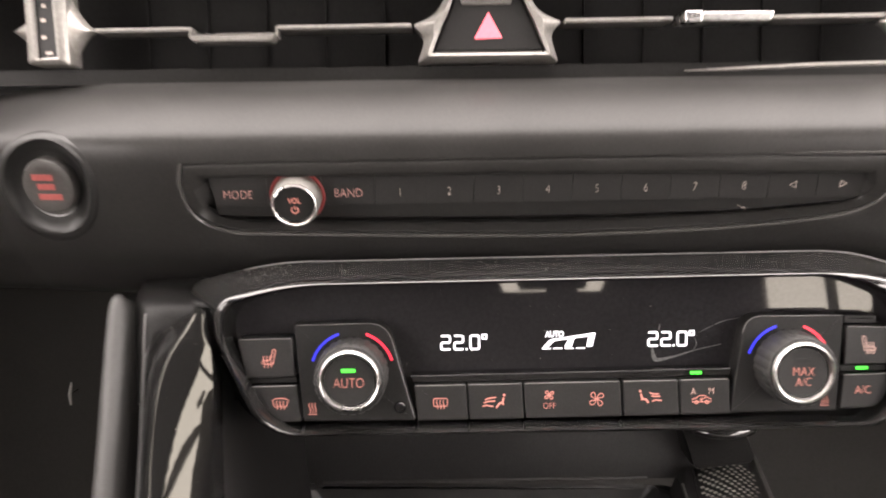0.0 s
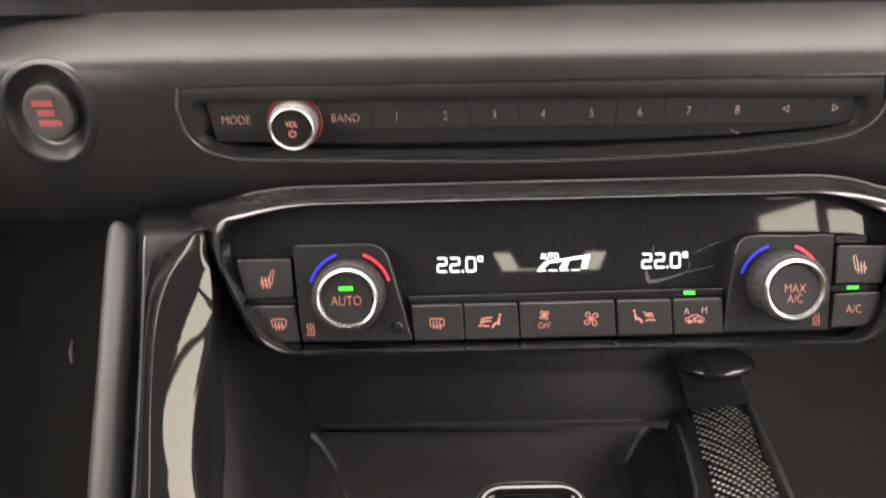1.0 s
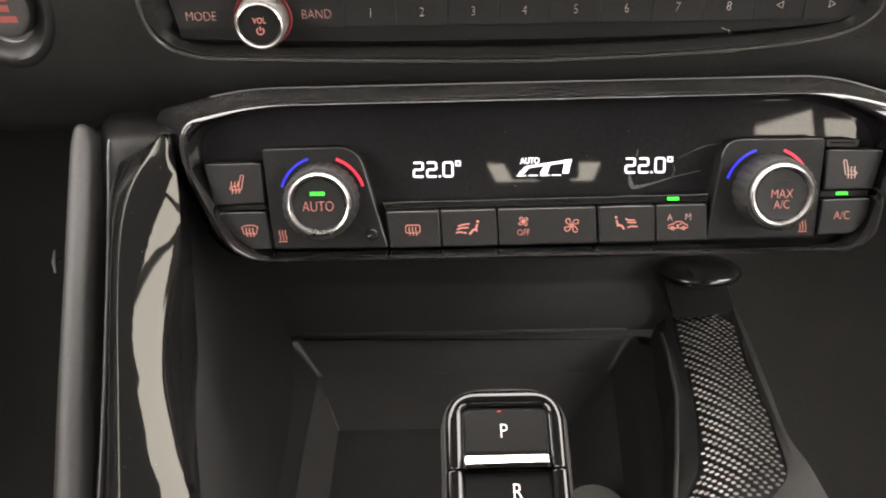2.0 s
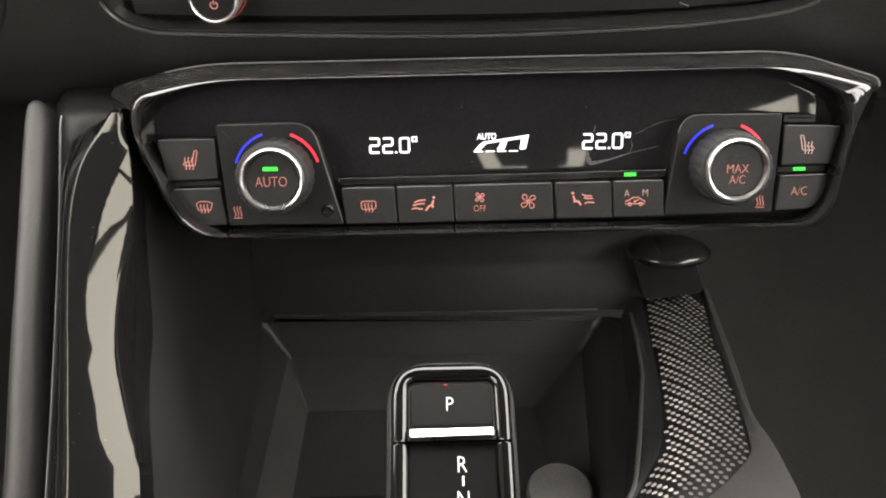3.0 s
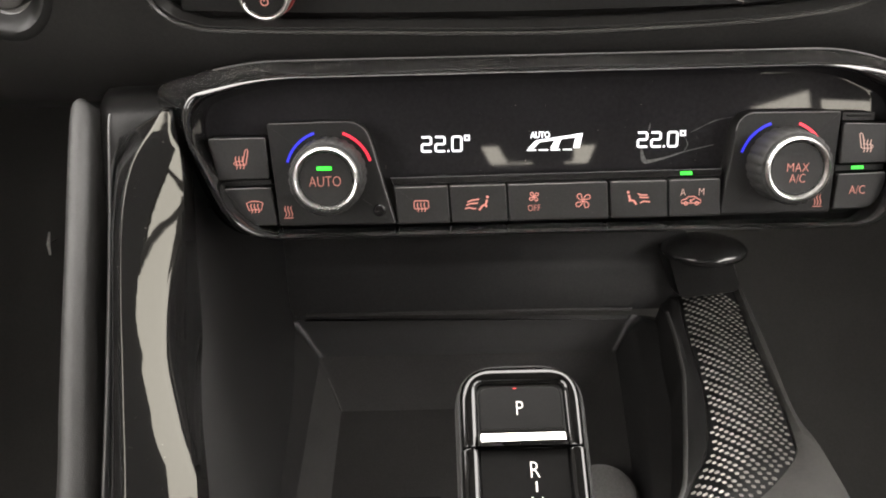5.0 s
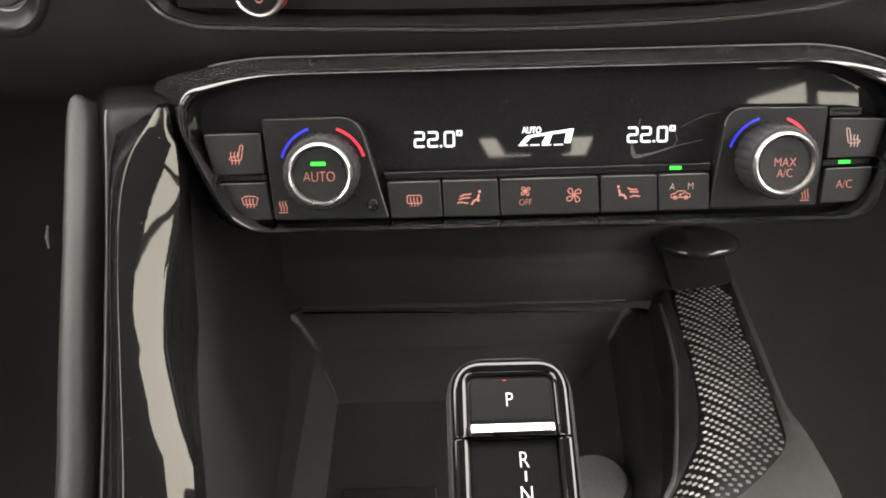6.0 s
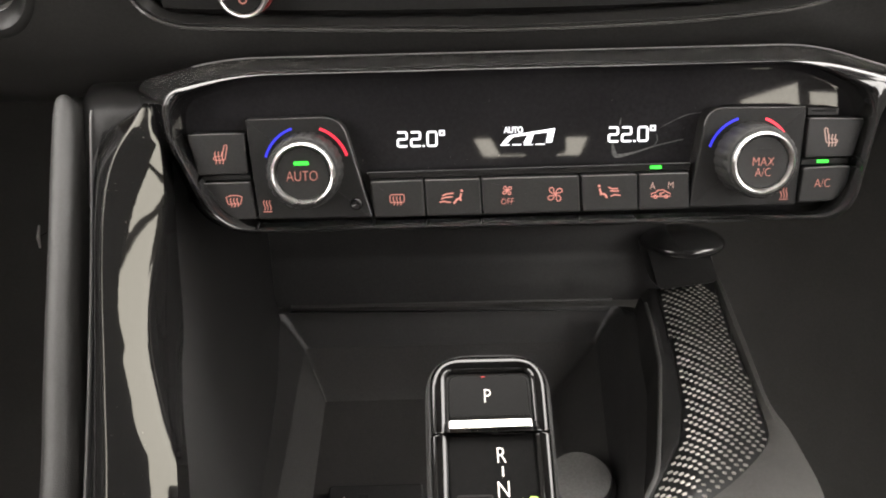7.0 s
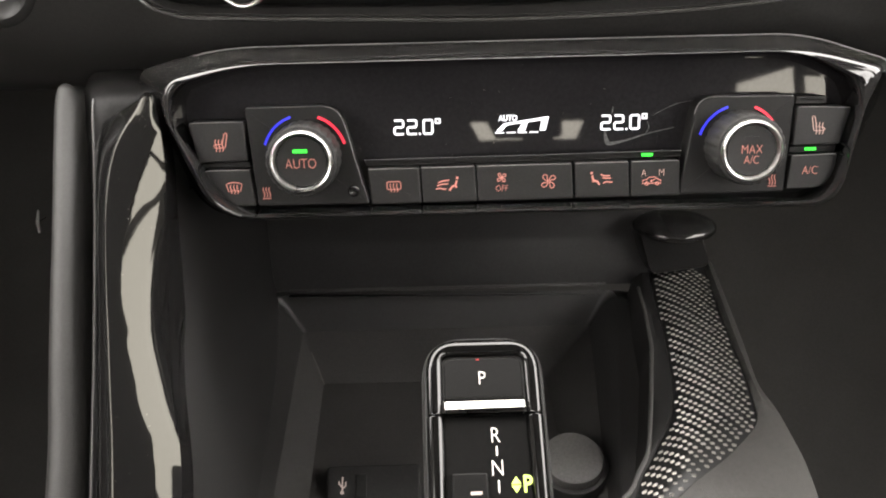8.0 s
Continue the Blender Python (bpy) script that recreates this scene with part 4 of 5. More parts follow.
part("heat_mark", heat_mark((-0.0632, 0.0038)), RED_ICON, cp, "red heat symbol")
part("heat_mark", heat_mark((0.1735, 0.0046)), RED_ICON, cp, "red heat symbol")


def climate_knob(cx, cz, label):
    """Ribbed rubber skirt, bright ring and a dished face."""
    def ribs(k, r):
        return 1 + (0.012 if (k % 6) < 4 else -0.014) if r > 0.0155 else 1
    kb = part("knob", lathe([(0.0139, 0.3872), (0.0153, 0.3876), (0.0159, 0.3890), (0.0161, 0.3925), (0.0163, 0.3990), (0.0163, 0.4050)], (cx, cz), 144, ribs, caps=False), RUBBER, cp, label)
    part("ring", lathe([(0.0114, 0.3876), (0.0119, 0.3863), (0.0124, 0.3853), (0.0130, 0.3851), (0.0137, 0.3858), (0.0140, 0.3874)], (cx, cz), 96, caps=False), CHROME, kb, "bright satin chrome ring")
    part("face", lathe([(0.0001, 0.3874), (0.006, 0.3873), (0.0111, 0.3871), (0.0117, 0.3880)], (cx, cz), 64), KEY, kb, "black face")
    return kb


kl = climate_knob(-0.0443, 0.0205, "black ribbed temperature knob")
part("lamp", patch([[(-3.1, -0.75), (3.1, -0.75), (3.1, 0.75), (-3.1, 0.75)]], 0.3866, (-0.0447, 0.0252)), GREEN_LIT, kl, "lit green lamp")
part("label", letters("AUTO", 0.0042, (-0.0446, 0.0197), 0.3866, 0.77, -0.024), RED_ICON, kl, "red lettering")
kr = climate_knob(0.1567, 0.0214, "black ribbed temperature knob")
part("lamp", patch([[(-3.4, -0.8), (3.4, -0.8), (3.4, 0.8), (-3.4, 0.8)]], 0.3868, (0.1567, 0.0269)), DARK, kr, "unlit lamp")
part("label", letters("MAX", 0.0036, (0.1567, 0.0220), 0.3866, 0.82, -0.024), RED_ICON, kr, "red lettering")
part("label", letters("A/C", 0.0036, (0.1567, 0.0173), 0.3866, 0.78, -0.024), RED_ICON, kr, "red lettering")
for cx, cz in ((-44.4, 20.4), (156.2, 21.2)):
    part("cold_arc", strokes([arc(cx, cz, 19.0, 108, 163)], 1.05, (0, 0), 0.4029), BLUE_ARC, cp, "lit blue arc")
    part("hot_arc", strokes([arc(cx, cz, 19.0, 17, 70)], 1.15, (0, 0), 0.4029), RED_ARC, cp, "lit red arc")

# the display's figures
DY = GY - 0.0003


def two(x):
    return [[(x - 2.1, 3.2), (x + 1.6, 3.2), (x + 2.05, 2.7), (x + 2.05, 0.4), (x + 1.6, 0.0), (x - 1.6, 0.0), (x - 2.05, -0.5), (x - 2.05, -2.8), (x - 1.7, -3.2), (x + 2.2, -3.2)]]


def zero(x):
    return [[(x - 1.6, 3.2), (x + 1.6, 3.2), (x + 2.05, 2.7), (x + 2.05, -2.7), (x + 1.6, -3.2), (x - 1.6, -3.2), (x - 2.05, -2.7), (x - 2.05, 2.7), (x - 1.6, 3.2)]]


for cx, cz in ((0.0072, 0.0316), (0.1048, 0.0320)):
    lines = two(-8.6) + two(-2.45) + zero(5.1) + [[(0.8, -3.2), (1.7, -3.2)], [(8.7, 3.6), (10.6, 3.6), (10.6, 1.7), (8.7, 1.7), (8.7, 3.6)]]
    part("temperature_reading", strokes(lines, 0.85, (cx, cz), DY), WHITE_LIT, cp, "lit white 22.0 degree reading")
part("label", letters("AUTO", 0.0029, (0.0498, 0.0350), DY, 0.80, 0.02), WHITE_LIT, cp, "lit white lettering")
blower = [[(-12.3, 0.1), (-9.8, 0.1), (-6.8, 3.2), (-9.3, 3.2)], [(-2.2, 0.1), (1.2, 0.1), (2.6, 4.2), (0.0, 3.9)], [(8.2, 0.1), (11.0, 0.1), (12.4, 6.6), (9.4, 6.2)],
          [(-9.6, 2.6), (11.9, 5.3), (12.4, 6.6), (-8.6, 3.7)]]
part("blower_reading", patch(blower + [[(x, -0.9), (x + 4.2, -0.9), (x + 4.2, -0.4), (x, -0.4)] for x in (-12.8, -7.4, -2.0, 3.4)], DY, (0.0567, 0.0288)), WHITE_LIT, cp, "lit white blower reading")

bm = bmesh.new()
for n in range(70):
    fleck(bm, Vector((rng_dust.uniform(-0.03, 0.15), GY - 0.00005, rng_dust.uniform(0.008, 0.058))), Vector((0, -1, 0)), 0.00006 + 0.00016 * rng_dust.random() ** 6)
tagged(part("dust_flecks", bm, FLECK, cp, "sparse pale dust flecks on the glass", smooth=False), kind="stuff")
bm = bmesh.new()
for nodes, widths in (([(-9.0, -2.6), (-8.8, -5.2), (-7.9, -8.8), (-6.0, -10.0), (1.9, -8.4), (11.2, -5.6), (24, -2.8)], [0.2, 1.1, 2.2, 1.7, 0.8, 0.5, 0.2]),
                      ([(10.5, -5.4), (12.0, -2.6), (11.0, 0.4)], [0.3, 0.35, 0.1]), ([(-5.4, 7.4), (-5.6, 5.4), (-6.2, 3.6)], [0.2, 0.5, 0.1]), ([(13, 2.8), (24, 8.0), (33, 9.6)], [0.1, 0.25, 0.12])):
    line = smooth_curve(nodes, 5)
    half = [0.5 * float(np.interp(k / 5, range(len(widths)), widths)) for k in range(len(line))]
    turn = [(line[min(k + 1, len(line) - 1)] - line[max(k - 1, 0)]).normalized() for k in range(len(line))]
    edge = [line[k] + Vector((-turn[k].y, turn[k].x)) * half[k] for k in range(len(line))]
    other = [line[k] - Vector((-turn[k].y, turn[k].x)) * half[k] for k in range(len(line))]
    loft([[(0.1048 + p.x / 1e3, DY + 0.0001, 0.0320 + p.y / 1e3) for p in side] for side in (edge, other)], closed=False, bm=bm)
part("smear", bm, SMUDGE, cp, "dried smear on the glass")

# ---- centre console ----
cc = thing("center_console", (0.03, 0.42, -0.20), "black centre console with gloss trim, open tray and woven insert", "console")


def deck_z(x, y):
    return -0.131 + 0.283 * (y - 0.471) - 0.25 * max(x - 0.145, 0)


# glossy trim on the driver's side: left edge, crest, shoulder, inner edge
TL = [(-0.1425, 0.4180, 0.0510), (-0.1427, 0.4110, 0.0453), (-0.1399, 0.3975, 0.0251), (-0.1373, 0.3840, 0.0031), (-0.1342, 0.3645, -0.0282), (-0.1313, 0.3440, -0.0609), (-0.1290, 0.3250, -0.0910), (-0.1240, 0.2850, -0.1530), (-0.1200, 0.2400, -0.2200)]
TC = [(-0.1200, 0.4160, 0.0580), (-0.1150, 0.4085, 0.0448), (-0.1246, 0.3935, 0.0248), (-0.1275, 0.3790, 0.0029), (-0.1253, 0.3590, -0.0284), (-0.1211, 0.3385, -0.0611), (-0.1172, 0.3195, -0.0910), (-0.1120, 0.2800, -0.1530), (-0.1080, 0.2350, -0.2200)]
TR = [(-0.1120, 0.4200, 0.0560), (-0.1050, 0.4100, 0.0448), (-0.1005, 0.3985, 0.0245), (-0.0999, 0.3860, 0.0024), (-0.0985, 0.3665, -0.0289), (-0.0958, 0.3460, -0.0616), (-0.0922, 0.3270, -0.0915), (-0.0870, 0.2870, -0.1530), (-0.0830, 0.2420, -0.2200)]
cl, cm_, cr = smooth_curve(TL, 5), smooth_curve(TC, 5), smooth_curve(TR, 5)
INTO = Vector((0, 0.847, -0.533))
MOVE = [p.y for p in smooth_curve([(k, v) for k, v in enumerate((0.60, 0.60, 0.56, 0.24, 0.0, 0.19, 0.45, 0.60, 0.62))], 5)]
sections, flank, inner_side = [], [], []
for n, (a, c, b) in enumerate(zip(cl, cm_, cr)):
    proud = INTO * -0.008 * min(max((22 - n) / 14, 0), 1)
    a, c, b = a + proud * 0.5, c + proud, b + proud
    a = a + INTO * 0.8 * (c.x - a.x)
    wide_ = min(max((32 - n) / 14, 0), 1)
    edge = c + (a - c).normalized() * 0.0062 + INTO * 0.0013 * wide_
    flank_row = ([tuple(q) for q in (a + Vector((0.0, 0.03, -0.004)), a + Vector((-0.0006, 0.003, -0.001)), a, a.lerp(edge, 0.5) + Vector((0, -0.0010, 0)), edge + Vector((0, 0.0004, 0)), edge + Vector((0, 0.006, -0.002)))])
    flank.append([tuple(Vector(q) + INTO * 0.028 * (max(5 - n, 0) / 4) ** 1.5) for q in flank_row])
    s = [edge + Vector((0.0002, 0.004, -0.002)), edge, c.lerp(edge, 0.85) - INTO * 0.0006, c.lerp(edge, 0.65) - INTO * 0.0011, c.lerp(edge, 0.4) - INTO * (0.0010 + 0.0004 * wide_), c.lerp(edge, 0.2) - INTO * (0.0006 + 0.0004 * wide_), c]
    wide, deep = b.x * float(np.interp(n, [22, 30, 40], [1.055, 1.005, 0.995])) - c.x, 0.0
    for k in range(1, 19):
        f = k / 18
        steep = float(np.interp(f - 0.5 / 18 - MOVE[n], [-0.4, 0, 0.08, 0.18, 0.62, 0.78, 1.0], [4, 8, 20, 35, 45, 60, 76]))
        deep += wide / 18 * math.tan(radians(steep))
        s.append(c + Vector((wide * f, 0, 0)) + INTO * deep)
    sink = INTO * 0.028 * (max(5 - n, 0) / 4) ** 1.5
    last = s[-1]
    s.append(last + Vector((0.0012, 0.012, -0.0075)))
    if n >= 1:
        sections.append([tuple(q + sink) for q in s])
        inner_side.append([tuple(q + sink) for q in (last + Vector((0.0006, 0.011, -0.007)), last + Vector((0.002, 0.05, -0.03)), last + Vector((0.004, 0.14, -0.05)), last + Vector((0.004, 0.27, -0.05)))])
# pale rod painted as the highlight that runs down the trim's outer edge
part("trim_edge", tube([(p.x + 0.0018, p.y - 0.0006, p.z) for p in cl[4:]], 0.0005, 6), TRIM_EDGE, cc, "thin pale highlight line painted on the edge of the trim")
bm = bmesh.new()
for n in range(60):
    i, k = rng_dust.randrange(5, len(sections) - 10), rng_dust.randrange(2, 20)
    u, f = rng_dust.random(), rng_dust.random()
    q = [Vector(sections[i + d][k + e]) for d, e in ((0, 0), (0, 1), (1, 0), (1, 1))]
    up = (q[1] - q[0]).cross(q[2] - q[0]).normalized()
    up = -up if up.y > 0 else up
    fleck(bm, q[0].lerp(q[1], u).lerp(q[2].lerp(q[3], u), f) + up * 0.00005, up, 0.00006 + 0.00022 * rng_dust.random() ** 6)
tagged(part("dust_flecks", bm, FLECK, cc, "sparse pale dust flecks", smooth=False), kind="stuff")
part("trim_flank", loft(flank, closed=False), FLANK, cc, "dusty dark outer side of the trim")
part("inner_side", loft(inner_side, closed=False), UNDER, cc, "black inner side of the console")
part("gloss_trim", loft(sections, closed=False), GLOSS, cc, "dusty gloss black side trim")
# the trim's head, which closes the corner between knee pad, bezel and dashboard
head = smooth_curve([(0.418, 0.002), (0.424, 0.020), (0.430, 0.036), (0.440, 0.050), (0.458, 0.057), (0.50, 0.060)], 5)
part("trim_head", loft([[(x, p.x + dy, p.y) for p in head] for x, dy in ((-0.158, 0.010), (-0.150, 0.003), (-0.138, 0.0), (-0.122, 0.0), (-0.112, 0.002), (-0.103, 0.008))], closed=False), HEAD, cc, "dusty black corner of the trim")
# dark channel and knee pad beside it
ch = [[tuple(p + Vector((-0.0008, 0.024, 0))), tuple(p + Vector((-0.003, 0.020, 0))), tuple(p + Vector((-0.0055, 0.018, 0.0))), tuple(p + Vector((-0.008, 0.026, 0))), tuple(p + Vector((-0.018, 0.06, 0)))] for p in cl[6:]]
for k in range(7):
    ch[k] = [(x, y + 0.035 * (1 - k / 7) ** 2, z) for x, y, z in ch[k]]
part("channel", loft(ch, closed=False), DARK, cc)
PADC = smooth_curve([(-0.1630, 0.4440, 0.0492), (-0.1618, 0.4380, 0.0390), (-0.1598, 0.4260, 0.0200), (-0.1558, 0.4040, -0.0136), (-0.1525, 0.3830, -0.0464), (-0.1497, 0.3675, -0.0708), (-0.1462, 0.3475, -0.1029), (-0.1440, 0.3150, -0.1530), (-0.1400, 0.2700, -0.2200)], 6)
PADW = [0.0030, 0.0047, 0.0056, 0.0064, 0.0067, 0.0070, 0.0072, 0.0075, 0.0078, 0.0082]
rings = []
for i, p in enumerate(PADC):
    w_ = float(np.interp(i / (len(PADC) - 1), [0, 0.02, 0.05, 0.12, 0.25, 0.37, 0.5, 0.62, 0.75, 1], PADW))
    rings.append([tuple(p + Vector((w_ * 1.06 * math.copysign(abs(math.cos(a)) ** 0.75, math.cos(a)), -0.010 * max(math.sin(a), 0) * (0.4 + w_ / 0.014) + (0.05 if math.sin(a) < -0.3 else 0), 0.004 * max(math.sin(a), 0))))
                  for a in [2 * math.pi * k / 20 for k in range(20)]])
part("knee_pad", loft(rings, cap_start=True, cap_end=True), PAD, cc, "grained soft grey-black knee pad")

# tray
def drop(y):
    """The rim sinks towards the back of the tray."""
    return -0.019 * min(max((y - 0.55) / 0.055, 0), 1)


def rim_low(x):
    """On the passenger's side the wall ends under the strip."""
    return 0.005 * min(max((x - 0.08) / 0.02, 0), 1)


def tray_ring(corners, radii, zf):
    return [(p.x, p.y, zf(p.x, p.y)) for p in fillet([Vector(c) for c in corners], radii, 7)]


rim_c = ((-0.108, 0.612), (0.174, 0.612), (0.124, 0.372), (-0.100, 0.372))
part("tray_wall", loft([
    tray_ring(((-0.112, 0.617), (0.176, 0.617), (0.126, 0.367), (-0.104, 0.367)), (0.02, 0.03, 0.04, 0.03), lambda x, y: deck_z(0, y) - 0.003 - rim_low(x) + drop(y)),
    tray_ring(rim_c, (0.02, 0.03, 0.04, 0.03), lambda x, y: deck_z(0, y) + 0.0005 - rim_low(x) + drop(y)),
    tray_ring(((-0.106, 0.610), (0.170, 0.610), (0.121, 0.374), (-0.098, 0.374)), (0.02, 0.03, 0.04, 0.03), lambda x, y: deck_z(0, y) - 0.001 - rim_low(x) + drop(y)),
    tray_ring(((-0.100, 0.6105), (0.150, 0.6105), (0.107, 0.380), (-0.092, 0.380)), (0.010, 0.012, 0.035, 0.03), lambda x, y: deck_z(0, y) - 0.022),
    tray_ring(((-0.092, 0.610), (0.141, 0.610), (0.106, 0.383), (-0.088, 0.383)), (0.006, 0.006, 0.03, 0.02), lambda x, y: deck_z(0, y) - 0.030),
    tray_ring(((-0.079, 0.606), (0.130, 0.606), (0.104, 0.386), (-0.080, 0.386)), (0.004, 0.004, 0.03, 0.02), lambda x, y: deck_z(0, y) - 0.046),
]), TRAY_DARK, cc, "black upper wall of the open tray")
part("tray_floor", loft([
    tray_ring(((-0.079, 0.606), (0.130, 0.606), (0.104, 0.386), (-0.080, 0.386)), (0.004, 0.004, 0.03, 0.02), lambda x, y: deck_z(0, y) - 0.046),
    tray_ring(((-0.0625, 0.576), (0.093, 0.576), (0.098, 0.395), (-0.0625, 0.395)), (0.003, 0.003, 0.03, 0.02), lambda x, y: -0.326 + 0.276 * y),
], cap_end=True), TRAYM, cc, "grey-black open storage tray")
# a paler line down the crease at the tray's back left corner
part("tray_crease", tube([(-0.0722, 0.5930, -0.1498), (-0.0672, 0.5841, -0.1583), (-0.0622, 0.5750, -0.1668)], [0.0003, 0.0009, 0.0006], 8), CREASE, cc, "pale line along the tray crease")
# wall between tray and the underside of the climate panel
part("back_rim", tube([(x, 0.6120, -0.1095) for x in (-0.088, -0.03, 0.03, 0.09, 0.142)], 0.0012, 8), TRAYM, cc, "rounded back rim of the tray")
nodes = smooth_curve([(0.6125, -0.1100), (0.6122, -0.0960), (0.6135, -0.082), (0.6140, -0.070), (0.606, -0.045), (0.560, -0.022), (0.470, -0.0165)], 6)
part("back_wall", loft([[(x, p.x, p.y) for p in nodes] for x in (-0.135, -0.05, 0.05, 0.12, 0.178)], closed=False), UNDER, cc, "black panel under the climate unit")

# deck right of the tray with the woven insert
EDGE_L = [(0.1723, 0.6035), (0.1678, 0.5715), (0.1625, 0.5218), (0.1561, 0.4834), (0.1462, 0.4490), (0.1330, 0.4260), (0.1180, 0.4020), (0.1080, 0.3780)]
EDGE_R = [(0.2219, 0.6362), (0.2126, 0.5626), (0.2076, 0.5099), (0.2021, 0.4716), (0.1985, 0.4594), (0.1895, 0.4461), (0.1634, 0.4173), (0.1250, 0.3820)]


def insert_z(x, y, f):
    return deck_z(x, y) + 0.0035 * math.sin(math.pi * f)


el, er = smooth_curve(EDGE_L, 6), smooth_curve(EDGE_R, 6)
base = []
for a, b in zip(el, er):
    base.append([(a.x + (b.x - a.x) * k / 10, a.y + (b.y - a.y) * k / 10, insert_z(a.x + (b.x - a.x) * k / 10, a.y + (b.y - a.y) * k / 10, k / 10)) for k in range(11)])
insert = part("woven_insert", loft(base, closed=False), CARBON, cc, "dark woven metallic insert")
# strip between tray rim and insert
strip_s = []
for t, a in enumerate(el):
    f = t / (len(el) - 1)
    rx = float(np.interp(a.y, [0.372, 0.40, 0.424, 0.452, 0.51, 0.589, 0.65], [0.085, 0.116, 0.126, 0.134, 0.149, 0.159, 0.164]))
    rx = min(rx, a.x - 0.004)
    low = 0.55 * drop(a.y)
    strip_s.append([(rx - 0.016, a.y - 0.002, deck_z(0, a.y) - 0.048), (rx - 0.008, a.y - 0.001, deck_z(0, a.y) - 0.024 + low), (rx - 0.002, a.y, deck_z(0, a.y) - 0.006 + low), (rx, a.y, deck_z(0, a.y) - 0.0006 + low), (rx + 0.002, a.y, deck_z(0, a.y) + 0.0006 + low), ((rx + a.x) / 2, a.y, deck_z(a.x, a.y) + 0.0012), (a.x - 0.001, a.y, deck_z(a.x, a.y) + 0.0008), (a.x + 0.0006, a.y, deck_z(a.x, a.y) - 0.002)])
part("tray_rim", tube([(s[4][0] - 0.001, s[4][1], s[4][2] + 0.0002) for s in strip_s[4:]], 0.0013, 8), TRAYM, cc, "soft rounded rim of the tray")
part("deck_strip", loft(strip_s, closed=False), PLATE, cc, "satin black strip beside the tray")
# grey flank to the passenger's side
FL = [(0.2290, 0.6390), (0.2209, 0.5594), (0.2135, 0.4990), (0.2165, 0.4736), (0.2170, 0.4518), (0.2165, 0.4306), (0.2120, 0.4000), (0.2050, 0.3500)]
fr = smooth_curve(FL, 6)
fl_s = []
for a, b in zip(er, fr):
    za, zb = deck_z(a.x, a.y), deck_z(b.x, b.y)
    fl_s.append([(a.x - 0.0004, a.y, za - 0.002), (a.x + 0.0008, a.y, za + 0.0012), (a.x + (b.x - a.x) * 0.4, a.y + (b.y - a.y) * 0.4, za + (zb - za) * 0.4 + 0.0035), (b.x, b.y, zb + 0.001),
                 (b.x + 0.003, b.y, zb - 0.006), (b.x + 0.006, b.y, zb - 0.09)])
part("side_flank", loft(fl_s, closed=False), GREY, cc, "matt grey side flank")
# gloss cap where the leg meets the dashboard
caprings = []
for k in range(15):
    a_ = math.pi * (k + 0.04) / 14.08
    caprings.append([(0.186 + 0.029 * math.sin(a_) * math.cos(b_), 0.596 - 0.026 * math.cos(a_), -0.0662 + 0.11 * (0.026 * (1 - math.cos(a_))) + 0.0090 * math.sin(a_) * math.sin(b_)) for b_ in [2 * math.pi * j / 32 for j in range(32)]])
bm = loft(caprings, cap_start=True, cap_end=True)
part("leg_cap", bm, LEGCAP, cc, "gloss black rounded cap")
bm = loft([flat3(fillet(mm((158 + d, -62), (204 - d, -62), (214 - d * 0.5, -93), (170 + d * 0.5, -98)), 0.006, 5), y) for d, y in ((0, 0.66), (0, 0.60), (2, 0.595))], cap_start=True, cap_end=True)
part("leg_collar", bm, HEAD, cc, "dark collar under the cap")
# deck under the lever, and the tunnel's sides
bm = loft([[(-0.104, y, deck_z(0, y) - 0.006), (-0.05, y, deck_z(0, y) - 0.002), (0.05, y, deck_z(0, y) - 0.002), (0.115, y, deck_z(0, y) - 0.004), (0.20, y, deck_z(0.2, y) - 0.012)] for y in (0.376, 0.34, 0.28, 0.20, 0.10)], closed=False)
part("lever_deck", bm, GLOSS_CLEAN, cc, "gloss black lever surround")
bm = bmesh.new()
box(bm, -0.155, -0.108, 0.10, 0.66, -0.56, -0.235)
part("tunnel_side", bm, SOFT_LOW, cc)
bm = bmesh.new()
box(bm, 0.195, 0.222, 0.10, 0.66, -0.56, -0.235)
part("tunnel_side", bm, SOFT_LOW, cc)
# woven strands, staggered like a twill
rng = random.Random(4)
bm = bmesh.new()
rim2 = [Vector((p.x, p.y)) for p in el] + [Vector((p.x, p.y)) for p in reversed(er)]


def inside_insert(x, y, gap):
    hit = False
    for p, q in zip(rim2, rim2[1:] + rim2[:1]):
        if (p.y > y) != (q.y > y) and x < p.x + (q.x - p.x) * (y - p.y) / (q.y - p.y):
            hit = not hit
        t = max(0.0, min(1.0, (Vector((x, y)) - p).dot(q - p) / max((q - p).length_squared, 1e-9)))
        if (p + (q - p) * t - Vector((x, y))).length < gap:
            return False
    return hit


def on_insert(x, y):
    lx = float(np.interp(y, [p.y for p in reversed(el)], [p.x for p in reversed(el)]))
    rx = float(np.interp(y, [p.y for p in reversed(er)], [p.x for p in reversed(er)]))
    return Vector((x, y, insert_z(x, y, min(max((x - lx) / max(rx - lx, 1e-4), 0), 1)) + 0.0001))


